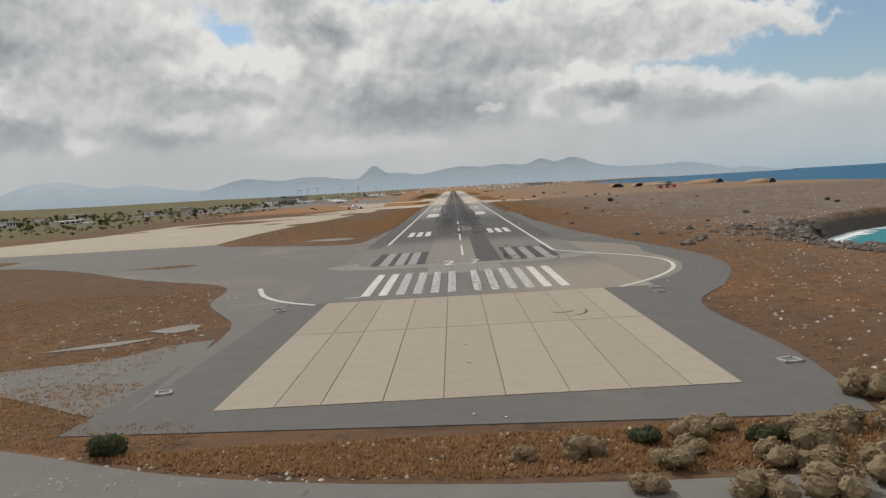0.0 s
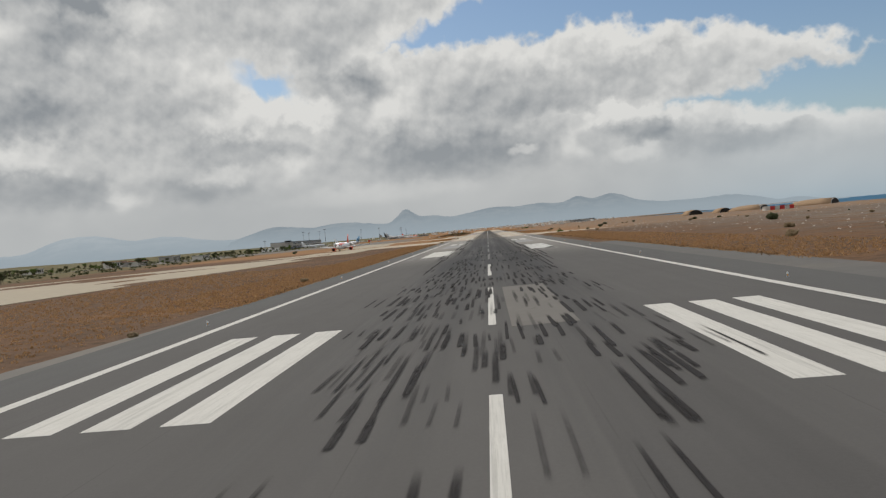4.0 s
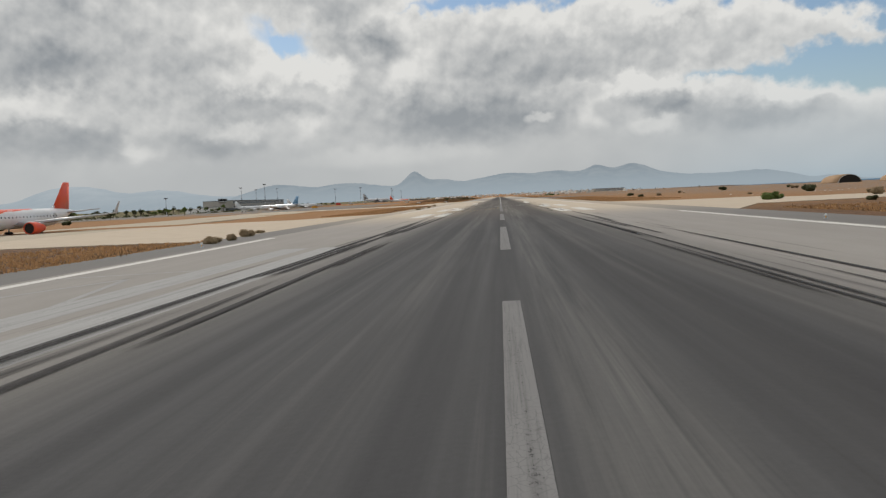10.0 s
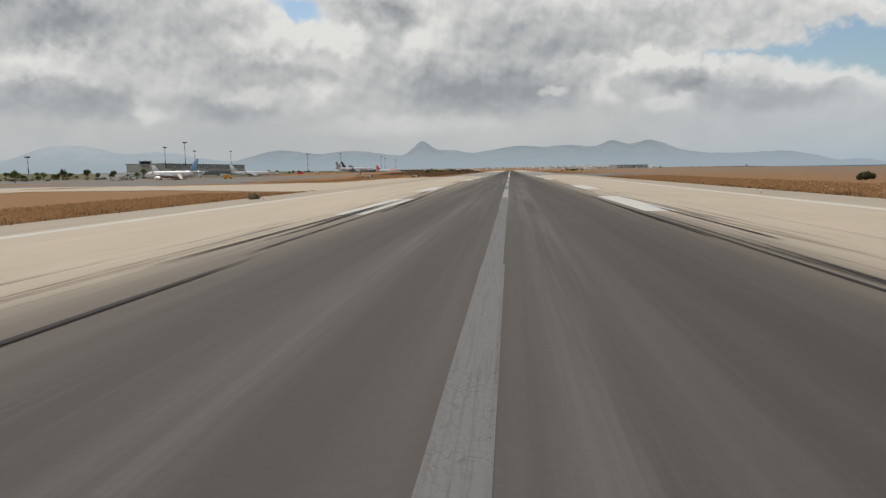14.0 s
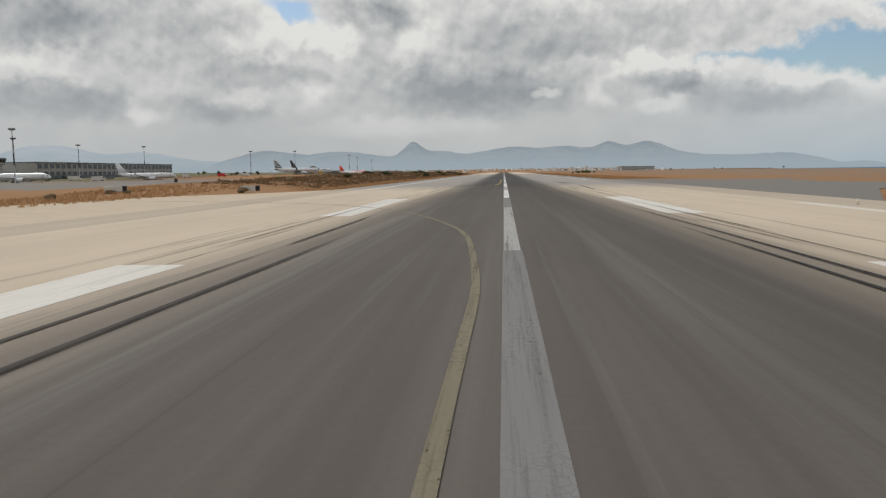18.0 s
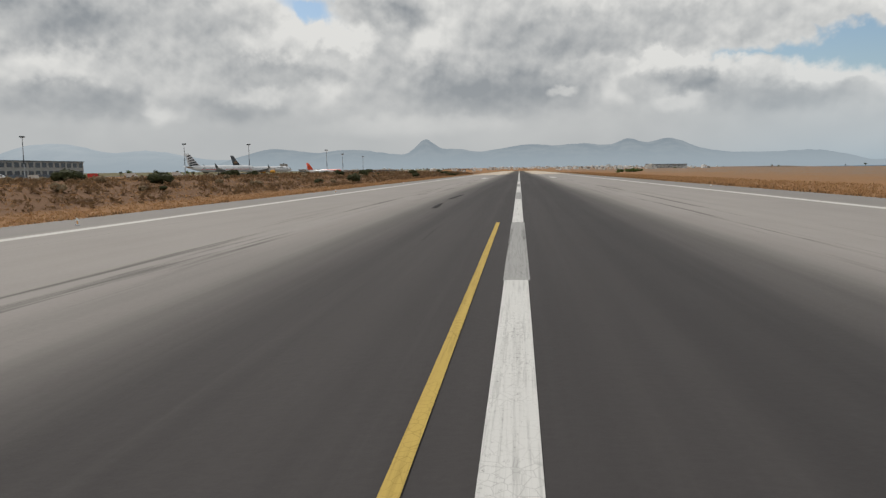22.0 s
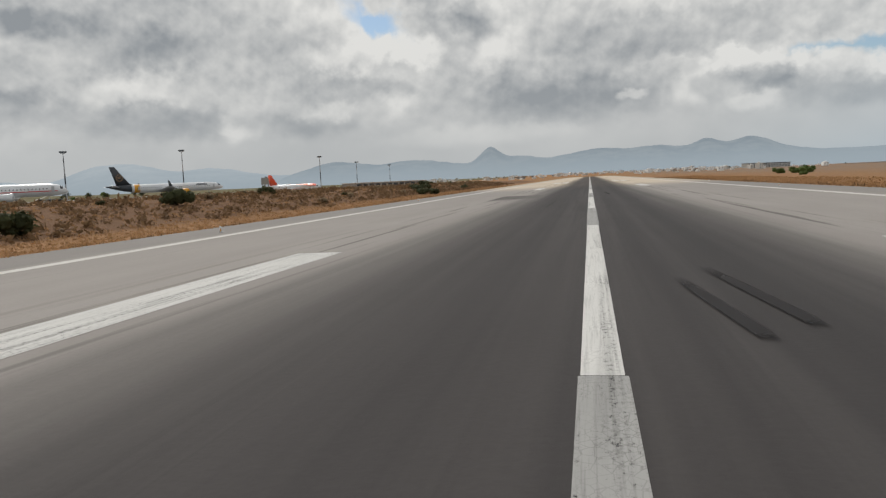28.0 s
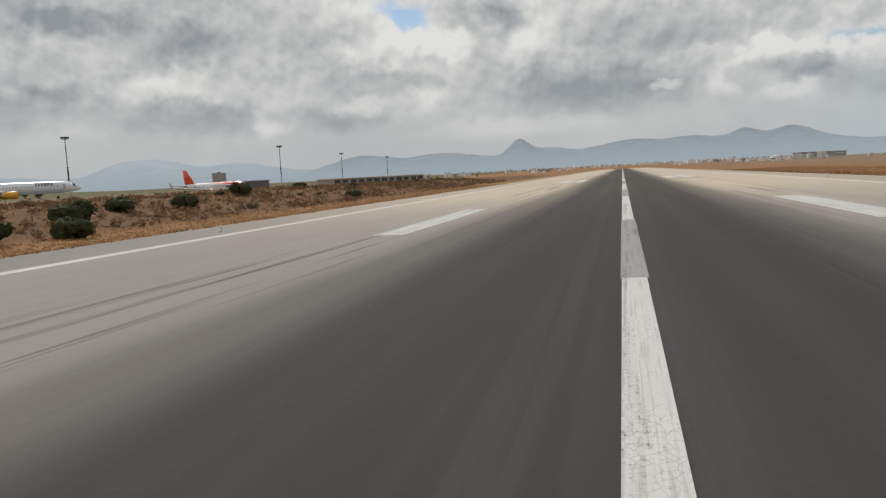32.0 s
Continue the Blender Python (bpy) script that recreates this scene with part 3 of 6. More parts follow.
def sheet(name, outline, z, mat, parent=None, label="", thick=0.06):
    """A flat slab with the outline given, its top at z."""
    n = len(outline)
    verts = [(x, y, z) for x, y in outline] + [(x, y, z - thick) for x, y in outline]
    faces = [tuple(range(n))] + [(k, k + n, (k + 1) % n + n, (k + 1) % n) for k in range(n)]
    ob = mesh_ob(name, verts, faces, mat, parent, label)
    bm = bmesh.new()
    bm.from_mesh(ob.data)
    bmesh.ops.recalc_face_normals(bm, faces=bm.faces)
    bmesh.ops.triangulate(bm, faces=[f for f in bm.faces if len(f.verts) > 4])
    bm.normal_update()
    for f in bm.faces:
        if abs(f.normal.z) > 0.5 and f.normal.z < 0:
            f.normal_flip()
    bm.to_mesh(ob.data)
    bm.free()
    return ob


def curve_points(pts, steps=10):
    """A smooth line through a few points."""
    out = []
    for k in range(len(pts) - 1):
        p0, p1, p2, p3 = (Vector(pts[max(0, min(len(pts) - 1, k + d))]) for d in (-1, 0, 1, 2))
        for s in range(steps):
            t = s / steps
            out.append(0.5 * (2 * p1 + (p2 - p0) * t + (2 * p0 - 5 * p1 + 4 * p2 - p3) * t * t + (3 * p1 - p0 - 3 * p2 + p3) * t ** 3))
    return out + [Vector(pts[-1])]


def ribbon(name, pts, width, z, mat, parent=None, label="", steps=10):
    """A painted line of even width along a smooth curve."""
    c = curve_points(pts, steps)
    verts, faces = [], []
    for k, p in enumerate(c):
        d = (c[min(k + 1, len(c) - 1)] - c[max(k - 1, 0)]).normalized()
        n = Vector((-d.y, d.x)) * width / 2
        verts += [(p.x + n.x, p.y + n.y, z), (p.x - n.x, p.y - n.y, z)]
    faces = [(2 * k + 1, 2 * k + 3, 2 * k + 2, 2 * k) for k in range(len(c) - 1)]
    return mesh_ob(name, verts, faces, mat, parent, label)


def group_of(name, label, category, kind="", at=(0, 0, 0)):
    e = new(name)
    e.location = at
    e.empty_display_size = 0.5
    return tagged(e, label, category, kind=kind)


def sstep(v, lo, hi):
    t = np.clip((np.asarray(v, float) - lo) / (hi - lo), 0, 1)
    return t * t * (3 - 2 * t)


NOISE_GRIDS = {}


def wave_noise(x, y, scale, seed, octaves=4):
    """Smooth value noise on arrays."""
    if seed not in NOISE_GRIDS:
        NOISE_GRIDS[seed] = np.random.RandomState(seed).rand(octaves, 64, 64)
    tot, amp, out = 0.0, 1.0, 0.0
    for o in range(octaves):
        grid = NOISE_GRIDS[seed][o]
        u, v = np.asarray(x) / scale * 2 ** o, np.asarray(y) / scale * 2 ** o
        i, j = np.floor(u).astype(int), np.floor(v).astype(int)
        fu, fv = u - i, v - j
        fu, fv = fu * fu * (3 - 2 * fu), fv * fv * (3 - 2 * fv)
        g = lambda a, b: grid[a % 64, b % 64]
        out = out + amp * ((g(i, j) * (1 - fu) + g(i + 1, j) * fu) * (1 - fv) + (g(i, j + 1) * (1 - fu) + g(i + 1, j + 1) * fu) * fv)
        tot, amp = tot + amp, amp * 0.5
    return out / tot


def coast(y):
    return np.interp(y, [-600, -100, 20, 50, 75, 92, 104, 135, 150, 160, 300, 450, 650, 1040, 2000, 3200, 4600, 7300], [250, 215, 140, 112, 102, 95, 104, 130, 152, 290, 350, 390, 415, 425, 440, 560, 1000, 2600])


def height(x, y):
    """The lie of the land: flat along the runway, a bank on the left further on, a rocky shore on the right."""
    x, y = np.asarray(x, float), np.asarray(y, float)
    z = np.full(np.broadcast(x, y).shape, -0.10)
    rough = wave_noise(x, y, 38.0, 3)
    z = z + (rough - 0.5) * (0.5 * sstep(np.abs(x), 36, 70) + np.interp(y, [300, 800], [1.5, 0.3]) * sstep(x, 70, 190))
    z = z + 0.2 * sstep(x, 45, 150) * (1 - sstep(y, 1100, 1700))
    crest = np.interp(y, [1000, 1060, 1150, 1300, 1460, 1560, 1700, 1900, 2100], [0, 1.3, 2.1, 2.35, 2.25, 2.0, 1.7, 0.8, 0.0])
    lump = 0.75 + 0.5 * wave_noise(x + 7, y, 11.0, 5)
    face = sstep(-x, 31.5, 50 + 5 * (wave_noise(x * 0, y, 30.0, 8) - 0.5))
    top = crest * face * (1 - 0.25 * (1 - lump) * 2)
    apron = np.interp(y, [1400, 1500, 1700, 1760], [0, 2.3, 2.3, 0.0])
    z = z + top + (apron - top) * sstep(-x, 62, 105) * (y > 1000)
    z = z - 0.35 * (1 - sstep(np.abs(x), 20, 25)) * (y > -4) * (y < 2640)
    z = z - 0.25 * sstep(-y, 70, 120)
    z = z - 3.6 * sstep(x, 70, 97) * sstep(y, 0, 45) * (1 - sstep(y, 76, 96))
    c = coast(y) + np.interp(y, [60, 200, 300], [4, 8, 26]) * (wave_noise(x * 0 + 5, y, 60.0, 11) - 0.5)
    z = z - 22 * sstep(x, c - 5, c + 12) * (0.8 + 0.4 * wave_noise(x, y, 14.0, 12))
    z = z + 0.0045 * np.clip(y - 2350, 0, 2600) * (1 - sstep(x / np.maximum(y - 1000, 500), 0.10, 0.22))
    z = z + 26 * sstep(-x, 900, 3500) * wave_noise(x, y, 900.0, 21)
    return z


def build_ground():
    xs = np.concatenate([np.linspace(-6500, -1500, 14), np.linspace(-1400, -420, 22), np.linspace(-400, -110, 38), np.linspace(-105, -24, 55),
                         np.array([-22, 0, 22]), np.linspace(24, 110, 50), np.linspace(113, 470, 110), np.linspace(485, 1200, 20), np.linspace(1400, 6500, 12)])
    ys = np.concatenate([np.linspace(-700, -140, 12), np.linspace(-130, 20, 60), np.linspace(24, 1000, 210), np.linspace(1004, 1760, 190),
                         np.linspace(1780, 2600, 40), np.linspace(2700, 7300, 24)])
    gx, gy = np.meshgrid(xs, ys)
    gz = height(gx, gy)
    nx, ny = len(xs), len(ys)
    verts = np.stack([gx, gy, gz], -1).reshape(-1, 3)
    idx = np.arange(nx * ny).reshape(ny, nx)
    faces = np.stack([idx[:-1, :-1], idx[:-1, 1:], idx[1:, 1:], idx[1:, :-1]], -1).reshape(-1, 4)
    ob = mesh_ob("ground", verts.tolist(), faces.tolist(), GROUND, smooth=True)
    tagged(ob, "dry straw-coloured airfield ground with bare red earth", "ground", kind="structure")


build_ground()
water = mesh_ob("water", [(60, -900, -6), (7000, -900, -6), (7000, 7400, -6), (60, 7400, -6)], [(0, 1, 2, 3)], SEA)
tagged(water, "blue sea with turquoise shallows and foam at the rocks", "sea", kind="structure")


def build_range(name, label, hills, a0, a1, mat, radius, seed):
    """A mountain range along an arc round the airfield, as a sum of hills (bearing, height, half width, sharpness)."""
    az = np.radians(np.arange(a0, a1, 0.12))
    deg = np.degrees(az)
    ridge = np.zeros_like(az)
    for b, h, w, s in hills:
        ridge = np.maximum(ridge, 0) + 0
        d = np.abs(deg - b) / w
        ridge = (ridge ** 3 + (h * np.exp(-d ** s)) ** 3) ** (1 / 3)
    prof = [(-1500, 0.0), (-1100, 0.22), (-700, 0.5), (-350, 0.78), (0, 1.0), (250, 0.7)]
    verts, faces, n = [], [], len(az)
    for k, (dr, f) in enumerate(prof):
        r = radius + dr
        x, y = r * np.sin(az), 600 + r * np.cos(az)
        rough = wave_noise(deg * 60 + k * 13, deg * 0 + k * 37, 90.0, seed) - 0.5
        rough2 = wave_noise(deg * 60 + k * 5, deg * 0 + k * 11, 26.0, seed + 1) - 0.5
        z = ridge * f * (1 + 0.16 * rough * (1.0 if 0 < k < 4 else 0.35)) + 14 * rough2 * min(f * 2, 1) * (ridge / (ridge + 40)) - 12 * (f == 0)
        verts += np.stack([x, y, z], -1).tolist()
    for k in range(len(prof) - 1):
        faces += [(k * n + i, k * n + i + 1, (k + 1) * n + i + 1, (k + 1) * n + i) for i in range(n - 1)]
    ob = mesh_ob(name, verts, faces, mat, smooth=True)
    tagged(ob, label, "mountains", kind="structure")


build_range("backdrop_mountains", "mountain range with one pointed peak, haze painted in as glowing blue-grey", [
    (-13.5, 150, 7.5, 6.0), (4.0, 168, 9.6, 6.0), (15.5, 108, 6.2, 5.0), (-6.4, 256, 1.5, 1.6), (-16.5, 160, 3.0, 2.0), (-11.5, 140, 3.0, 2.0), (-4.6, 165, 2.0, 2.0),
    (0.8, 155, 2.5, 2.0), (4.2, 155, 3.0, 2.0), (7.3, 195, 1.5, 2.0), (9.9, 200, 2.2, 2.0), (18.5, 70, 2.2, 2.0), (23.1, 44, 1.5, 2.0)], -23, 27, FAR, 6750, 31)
build_range("backdrop_hills", "very pale far hills, haze painted into their glowing colour", [
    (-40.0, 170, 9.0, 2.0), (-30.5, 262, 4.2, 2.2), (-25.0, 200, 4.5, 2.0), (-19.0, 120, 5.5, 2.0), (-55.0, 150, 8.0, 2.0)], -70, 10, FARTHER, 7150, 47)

# ---- pavements ----
runway = sheet("runway", [(-28, -5), (28.5, -5), (28.5, 2640), (-28, 2640)], 0.0, ASPHALT, thick=0.5)
tagged(runway, "grey asphalt runway blackened by tyre rubber", "runway", kind="structure")
smooth2 = lambda pts, steps=6: [(p.x, p.y) for p in curve_points(pts, steps)]
pads = [
    ("pavement_turn_pad_right", smooth2([(26.5, -70), (29, -52), (29.6, -24), (38, -8), (45.5, 10), (49, 30), (47.5, 52), (42.5, 88), (37.5, 135), (34.5, 200), (33.5, 320)]) + [(28.4, 320), (28.4, -5), (21, -5), (21, -70)],
     -0.012, ASPHALT_DARK, "dark asphalt turn pad and shoulder"),
    ("pavement_turn_pad_inner", smooth2([(28.6, -0.5), (33, 4), (38.5, 14), (41.5, 30), (40, 48), (42, 62), (38, 74), (28.6, 90)]), 0.006, PAD, "grey asphalt turn pad"),
    ("pavement_stopway", [(-32, -66), (21, -70), (21, -5), (-28, -5)], -0.02, ASPHALT_DARK, "dark worn asphalt round the concrete stopway"),
    ("pavement_entry", smooth2([(-29, -62), (-30.5, -41), (-30.8, -30), (-33, -18), (-42, 1), (-47, 25), (-71, 46), (-141, 105), (-300, 150)]) + [(-300, 175), (-170, 163), (-92, 163)]
     + smooth2([(-92, 163), (-82, 149), (-60, 134), (-36, 124), (-31, 150), (-28, 205)]) + [(-28, -5)], -0.016, ASPHALT_OLD, "worn grey asphalt taxiway entry"),
    ("pavement_taxiway", smooth2([(-92, 158), (-92, 256), (-78, 400), (-67, 500), (-73, 640), (-84, 800), (-100, 880)], 5) + [(-130, 880), (-114, 720), (-112, 640), (-106, 560), (-140, 480), (-196, 405), (-200, 300), (-230, 230), (-300, 172), (-170, 158)],
     -0.03, TAXI, "pale sandy taxiway pavement"),
    ("pavement_exit_near", smooth2([(-28, 552), (-45, 556), (-69, 556)], 4) + [(-74, 646), (-44, 640), (-28, 664)], -0.022, SANDY, "sandy asphalt runway exit"),
    ("pavement_exit_mid", [(-28, 812), (-60, 838), (-130, 850), (-130, 900), (-64, 893), (-52, 915), (-45, 938), (-52, 962), (-44, 1003), (-34, 1016), (-28, 1030)], -0.024, SANDY, "sandy asphalt runway exit"),
    ("pavement_apron", [(-70, 1040), (-85, 940), (-66, 905), (-130, 880), (-460, 880), (-460, 1400), (-110, 1400), (-80, 1200)], -0.03, ASPHALT_OLD, "worn asphalt aircraft apron"),
    ("pavement_exit_right", [(28.5, 966), (44, 1000), (95, 1012), (95, 1085), (50, 1096), (28.5, 1125)], -0.024, ASPHALT_OLD, "grey asphalt exit"),
    ("pavement_exit_right_near", [(28.5, 576), (38, 598), (90, 604), (90, 650), (40, 662), (28.5, 690)], -0.024, SANDY, "sandy asphalt exit"),
    ("pavement_apron_raised", [(-112, 1500), (-112, 1700), (-460, 1700), (-460, 1500)], 2.32, ASPHALT_OLD, "worn asphalt aircraft apron"),
    ("road_perimeter", smooth2([(-90, -50), (-58, -60), (-35, -68.5), (-19, -75.5), (-2, -79), (20, -80), (60, -78)]) + smooth2([(60, -86), (20, -88), (-2, -87), (-22, -84), (-40, -77), (-62, -69), (-92, -60)]), -0.06, ASPHALT_OLD, "narrow grey perimeter road"),
]
for name, outline, z, mat, label in pads:
    tagged(sheet(name, outline, z, mat, thick=0.4), label, "pavement", kind="structure")

# the concrete stopway, slab by slab
stop = group_of("pavement_concrete_stopway", "sand-coloured concrete slabs with dark joints", "concrete pavement", "structure")
cols = [-21.8, -16.9, -13.1, -8.1, -3.2, 1.8, 6.9, 11.8, 16.6, 20.6]
for row, (y0, y1) in enumerate(((-61.5, -30.6), (-30.5, -5.2))):
    for k in range(len(cols) - 1):
        g = 0.04
        x0, x1 = cols[k] + g, cols[k + 1] - g
        sheet("slab", [(x0, y0 + g), (x1, y0 + g), (x1, y1 - g), (x0, y1 - g)], 0.035 + 0.006 * ((k * 7 + row * 3) % 3), SLAB, stop)
plate = group_of("pavement_concrete_patch", "pale grey concrete slabs let into the runway", "concrete pavement", "structure")
for row, (y0, y1) in enumerate(((26.5, 30.6), (30.8, 36.0), (36.2, 39.8))):
    for k, (x0, x1) in enumerate(((-7.6, -2.7), (-2.55, 2.6), (2.75, 7.6))):
        sheet("slab", [(x0, y0), (x1, y0), (x1, y1), (x0, y1)], 0.018, PALE, plate)
ghost = sheet("pavement_pale_band", smooth2([(-31, 50), (-25, 56), (-23.5, 50), (-19, 46.2)], 5) + smooth2([(13.5, 45.8), (18.6, 48), (27, 54.6), (35, 56)], 5) + smooth2([(30, 49), (23, 43.5), (12.6, 40)], 5)
              + smooth2([(-18.6, 40), (-26.4, 43.2), (-30.6, 47.5)], 5), 0.022, PALE, thick=0.03)
tagged(ghost, "pale grey band where an old marking was ground off", "pavement", kind="structure")
for name, box, mat in (("pavement_patch_left", (-21.0, -8.7, 47.5, 78.5), ASPHALT_PATCH), ("pavement_patch_right", (9.6, 21.8, 47.5, 80.5), ASPHALT_PATCH),
                       ("pavement_patch_square", (1.2, 5.4, 164.0, 196.0), ASPHALT_OLD)):
    x0, x1, y0, y1 = box
    tagged(sheet(name, [(x0, y0), (x1, y0 + 0.4), (x1, y1), (x0, y1 - 0.3)], 0.012, mat, thick=0.03), "repaired rectangle of asphalt in the runway", "pavement", kind="structure")

worn = sheet("pavement_bare_ground", smooth2([(-29.5, -62), (-33, -60.5), (-38, -57), (-46, -52), (-60, -47), (-50, -42), (-41, -39), (-36.5, -33), (-31.5, -30)], 4) + [(-30, -40)], -0.035, ASPHALT_OLD, thick=0.3)
tagged(worn, "worn grey hard ground beside the stopway", "pavement", kind="structure")
for name, outline in (("pavement_rock_left", [(-43, -22), (-39, -18), (-36.5, -20), (-38.5, -24)]), ("pavement_rock_mid", [(-52, -33), (-44, -31), (-40, -27), (-46, -29)]), ("pavement_rock_island", [(-56, 152), (-44, 148), (-38, 152), (-42, 160), (-52, 160)])):
    tagged(sheet(name, smooth2(outline + outline[:1], 4)[:-1], 0.02, PALE, thick=0.4), "bare pale hard patch in the dry grass", "bare patch", kind="structure")


def build_surf():
    """White water along the rocks of the cove."""
    rng = random.Random(12)
    verts, faces = [], []
    ys = np.arange(40, 160, 1.0)
    for k, yy in enumerate(ys):
        c = float(coast(yy))
        xs = np.arange(c - 8, c + 30, 0.4)
        h = height(xs, np.full_like(xs, yy))
        under = xs[h < -6]
        x0 = float(under[0]) - 1.0 if len(under) else c + 8
        w = rng.uniform(5.0, 13.0)
        verts += [(x0, float(yy), -5.94), (x0 + w, float(yy), -5.94)]
        if k:
            faces.append((2 * k - 2, 2 * k - 1, 2 * k + 1, 2 * k))
    ob = mesh_ob("surf", verts, faces, FOAM)
    tagged(ob, "white surf breaking against dark shore rocks", "surf", kind="stuff")


build_surf()

# ---- painted markings ----
MARK = 0.026


def stripe(parent, x0, x1, y0, y1, mat=None, z=MARK):
    z = z - 0.02 if y0 > 100 else z
    return mesh_ob("stripe", [(x0, y0, z), (x1, y0, z), (x1, y1, z), (x0, y1, z)], [(0, 1, 2, 3)], mat or PAINT, parent)


thr_ground = group_of("marking_threshold_ground", "black painted ground under the threshold stripes", "runway marking", "structure")
thr = group_of("marking_threshold", "white painted threshold stripes, the middle ones scored by tyres", "runway marking", "structure")
for k in range(6):
    worn = PAINT_SCORED if k > 1 else PAINT_SCUFFED
    if k > 3:
        for x0 in (-17.3 + 2.8 * k, 14.95 - 2.8 * k):
            stripe(thr_ground, x0 - 0.12, x0 + 1.57, -0.1, 30.1, PAINT_BLACK, 0.022)
    stripe(thr, -17.3 + 2.8 * k, -15.85 + 2.8 * k, 0.0, 30.0, worn)
    stripe(thr, 16.4 - 2.8 * k - 1.45, 16.4 - 2.8 * k, 0.0, 30.0, worn)
stripe(thr, -19.8, -17.1, -0.9, -0.35, PAINT_WORN)
bars = [  # name, near, far, pairs of edges, paint
    ("marking_old_bars", 47.5, 78.2, [(-19.0, -16.9), (-15.6, -13.5), (-12.6, -10.6), (10.9, 12.8), (14.3, 16.3), (18.2, 20.2)], PAINT_OLD),
    ("marking_touchdown_first", 144.2, 169.6, [(-18.3, -16.4), (-15.3, -13.4), (-12.3, -10.4), (10.3, 12.1), (13.3, 15.1), (16.2, 18.0)], PAINT),
    ("marking_aiming_point", 312.0, 360.5, [(-17.4, -10.5), (10.9, 17.0)], PAINT),
    ("marking_aiming_point_old", 401.0, 446.0, [(-17.5, -10.8), (10.8, 17.2)], PAINT_OLD),
    ("marking_touchdown_second", 452.0, 478.0, [(-17.1, -14.4), (-13.0, -10.4), (10.6, 13.0), (14.4, 17.0)], PAINT),
    ("marking_touchdown_old", 484.0, 533.0, [(-15.3, -13.5), (-12.5, -10.3)], PAINT_OLD),
    ("marking_touchdown_third", 606.0, 630.0, [(-15.0, -12.9), (-11.3, -9.2), (9.5, 11.5), (13.2, 15.2)], PAINT),
    ("marking_touchdown_fourth", 656.0, 683.0, [(-15.0, -12.9), (-11.7, -9.6), (9.6, 11.6), (13.4, 15.4)], PAINT),
    ("marking_touchdown_fifth", 686.0, 704.5, [(-13.6, -11.7), (11.3, 13.2)], PAINT),
    ("marking_side_bars_near", 753.0, 779.0, [(-10.6, -8.7), (8.7, 10.6)], PAINT),
    ("marking_side_bars", 804.0, 829.5, [(-12.0, -9.8), (9.9, 12.0)], PAINT),
    ("marking_side_bars_mid", 904.0, 928.0, [(-12.0, -9.9), (9.9, 12.0)], PAINT),
    ("marking_side_bars_exit", 953.0, 982.5, [(-12.0, -9.9), (9.6, 12.0)], PAINT),
    ("marking_side_bars_worn", 1338.0, 1363.5, [(-11.9, -10.0), (10.0, 11.8)], PAINT_WORN),
    ("marking_side_bars_far", 1493.0, 1516.0, [(-11.9, -10.2), (10.0, 11.9)], PAINT_WORN),
    ("marking_side_bars_last", 1612.0, 1642.0, [(-13.4, -11.0), (-10.0, -8.0), (8.2, 10.4), (11.2, 13.4)], PAINT),
]
for name, y0, y1, pairs, mat in bars:
    g = group_of(name, "pale painted bars on the runway", "runway marking", "structure")
    for x0, x1 in pairs:
        stripe(g, x0, x1, y0, y1, PAINT_WORN if mat is PAINT and 9.5 < x0 < 11.5 and 300 < y0 < 700 else mat)
ghosts = group_of("marking_old_chevrons", "grey slanted remains of an old painted number", "runway marking", "structure")
for (x0, x1), (x2, x3) in (((-5.5, -4.2), (-6.9, -5.8)), ((-2.3, -1.0), (-0.8, -0.4)), ((1.2, 2.2), (0.3, 0.7)), ((4.0, 5.1), (5.6, 7.3)), ((-8.7, -8.2), (-7.3, -6.9))):
    mesh_ob("stripe", [(x0, 695.6, 0.008), (x1, 695.6, 0.008), (x3, 704.6, 0.008), (x2, 704.6, 0.008)], [(0, 1, 2, 3)], PAINT_GHOST, ghosts)
box_lines = group_of("marking_old_box", "thin white outline of an old marking beside the touchdown bars", "runway marking", "structure")
for pts in ([(-21.8, 516.5), (-14.4, 518.0)], [(-22.0, 503.0), (-17.3, 514.8)], [(-17.3, 514.8), (-14.2, 501.4)]):
    ribbon("stripe", pts, 0.32, 0.008, PAINT_OLD, box_lines, steps=2)
fore = group_of("marking_old_fore_bars", "pale ghost bars ahead of the aiming point", "runway marking", "structure")
for x0, x1, y1 in ((-20.4, -18.6, 325.0), (-17.3, -14.9, 311.0), (-13.6, -11.9, 311.0), (12.2, 14.0, 311.0), (15.2, 17.4, 318.0)):
    stripe(fore, x0, x1, 300.4, y1, PAINT_GHOST)
stripe(fore, -21.0, -11.4, 295.7, 296.5, PAINT_GHOST)
cross = group_of("marking_cross_lines", "thin faded white lines across the runway", "runway marking", "structure")
stripe(cross, -23, 23, 704.6, 705.1, PAINT_GHOST)
stripe(cross, -20, 21, 301.2, 301.8, PAINT_GHOST, 0.03)

centre = group_of("marking_centreline", "dashed white centreline with grey worn gaps", "runway marking", "structure")
starts = [63.5 + 51.06 * k for k in range(19)] + [1037.8 + 51.06 * k for k in range(30)]
for k, y0 in enumerate(starts):
    w = 0.25 if y0 < 500 else 0.29
    dash, gap = (PAINT, None) if y0 < 250 else (PAINT_GREY, None) if y0 < 620 else (PAINT_GREY, PAINT_GREY) if y0 < 740 else (PAINT_DIM, PAINT_GREY) if y0 < 940 else (PAINT_CENTRE, PAINT_DIM)
    stripe(centre, -w, w, y0, y0 + 30.7, dash, MARK + 0.006)
    if gap:
        stripe(centre, -w - 0.03, w + 0.05, y0 + 30.7, y0 + 51.06, gap, MARK)

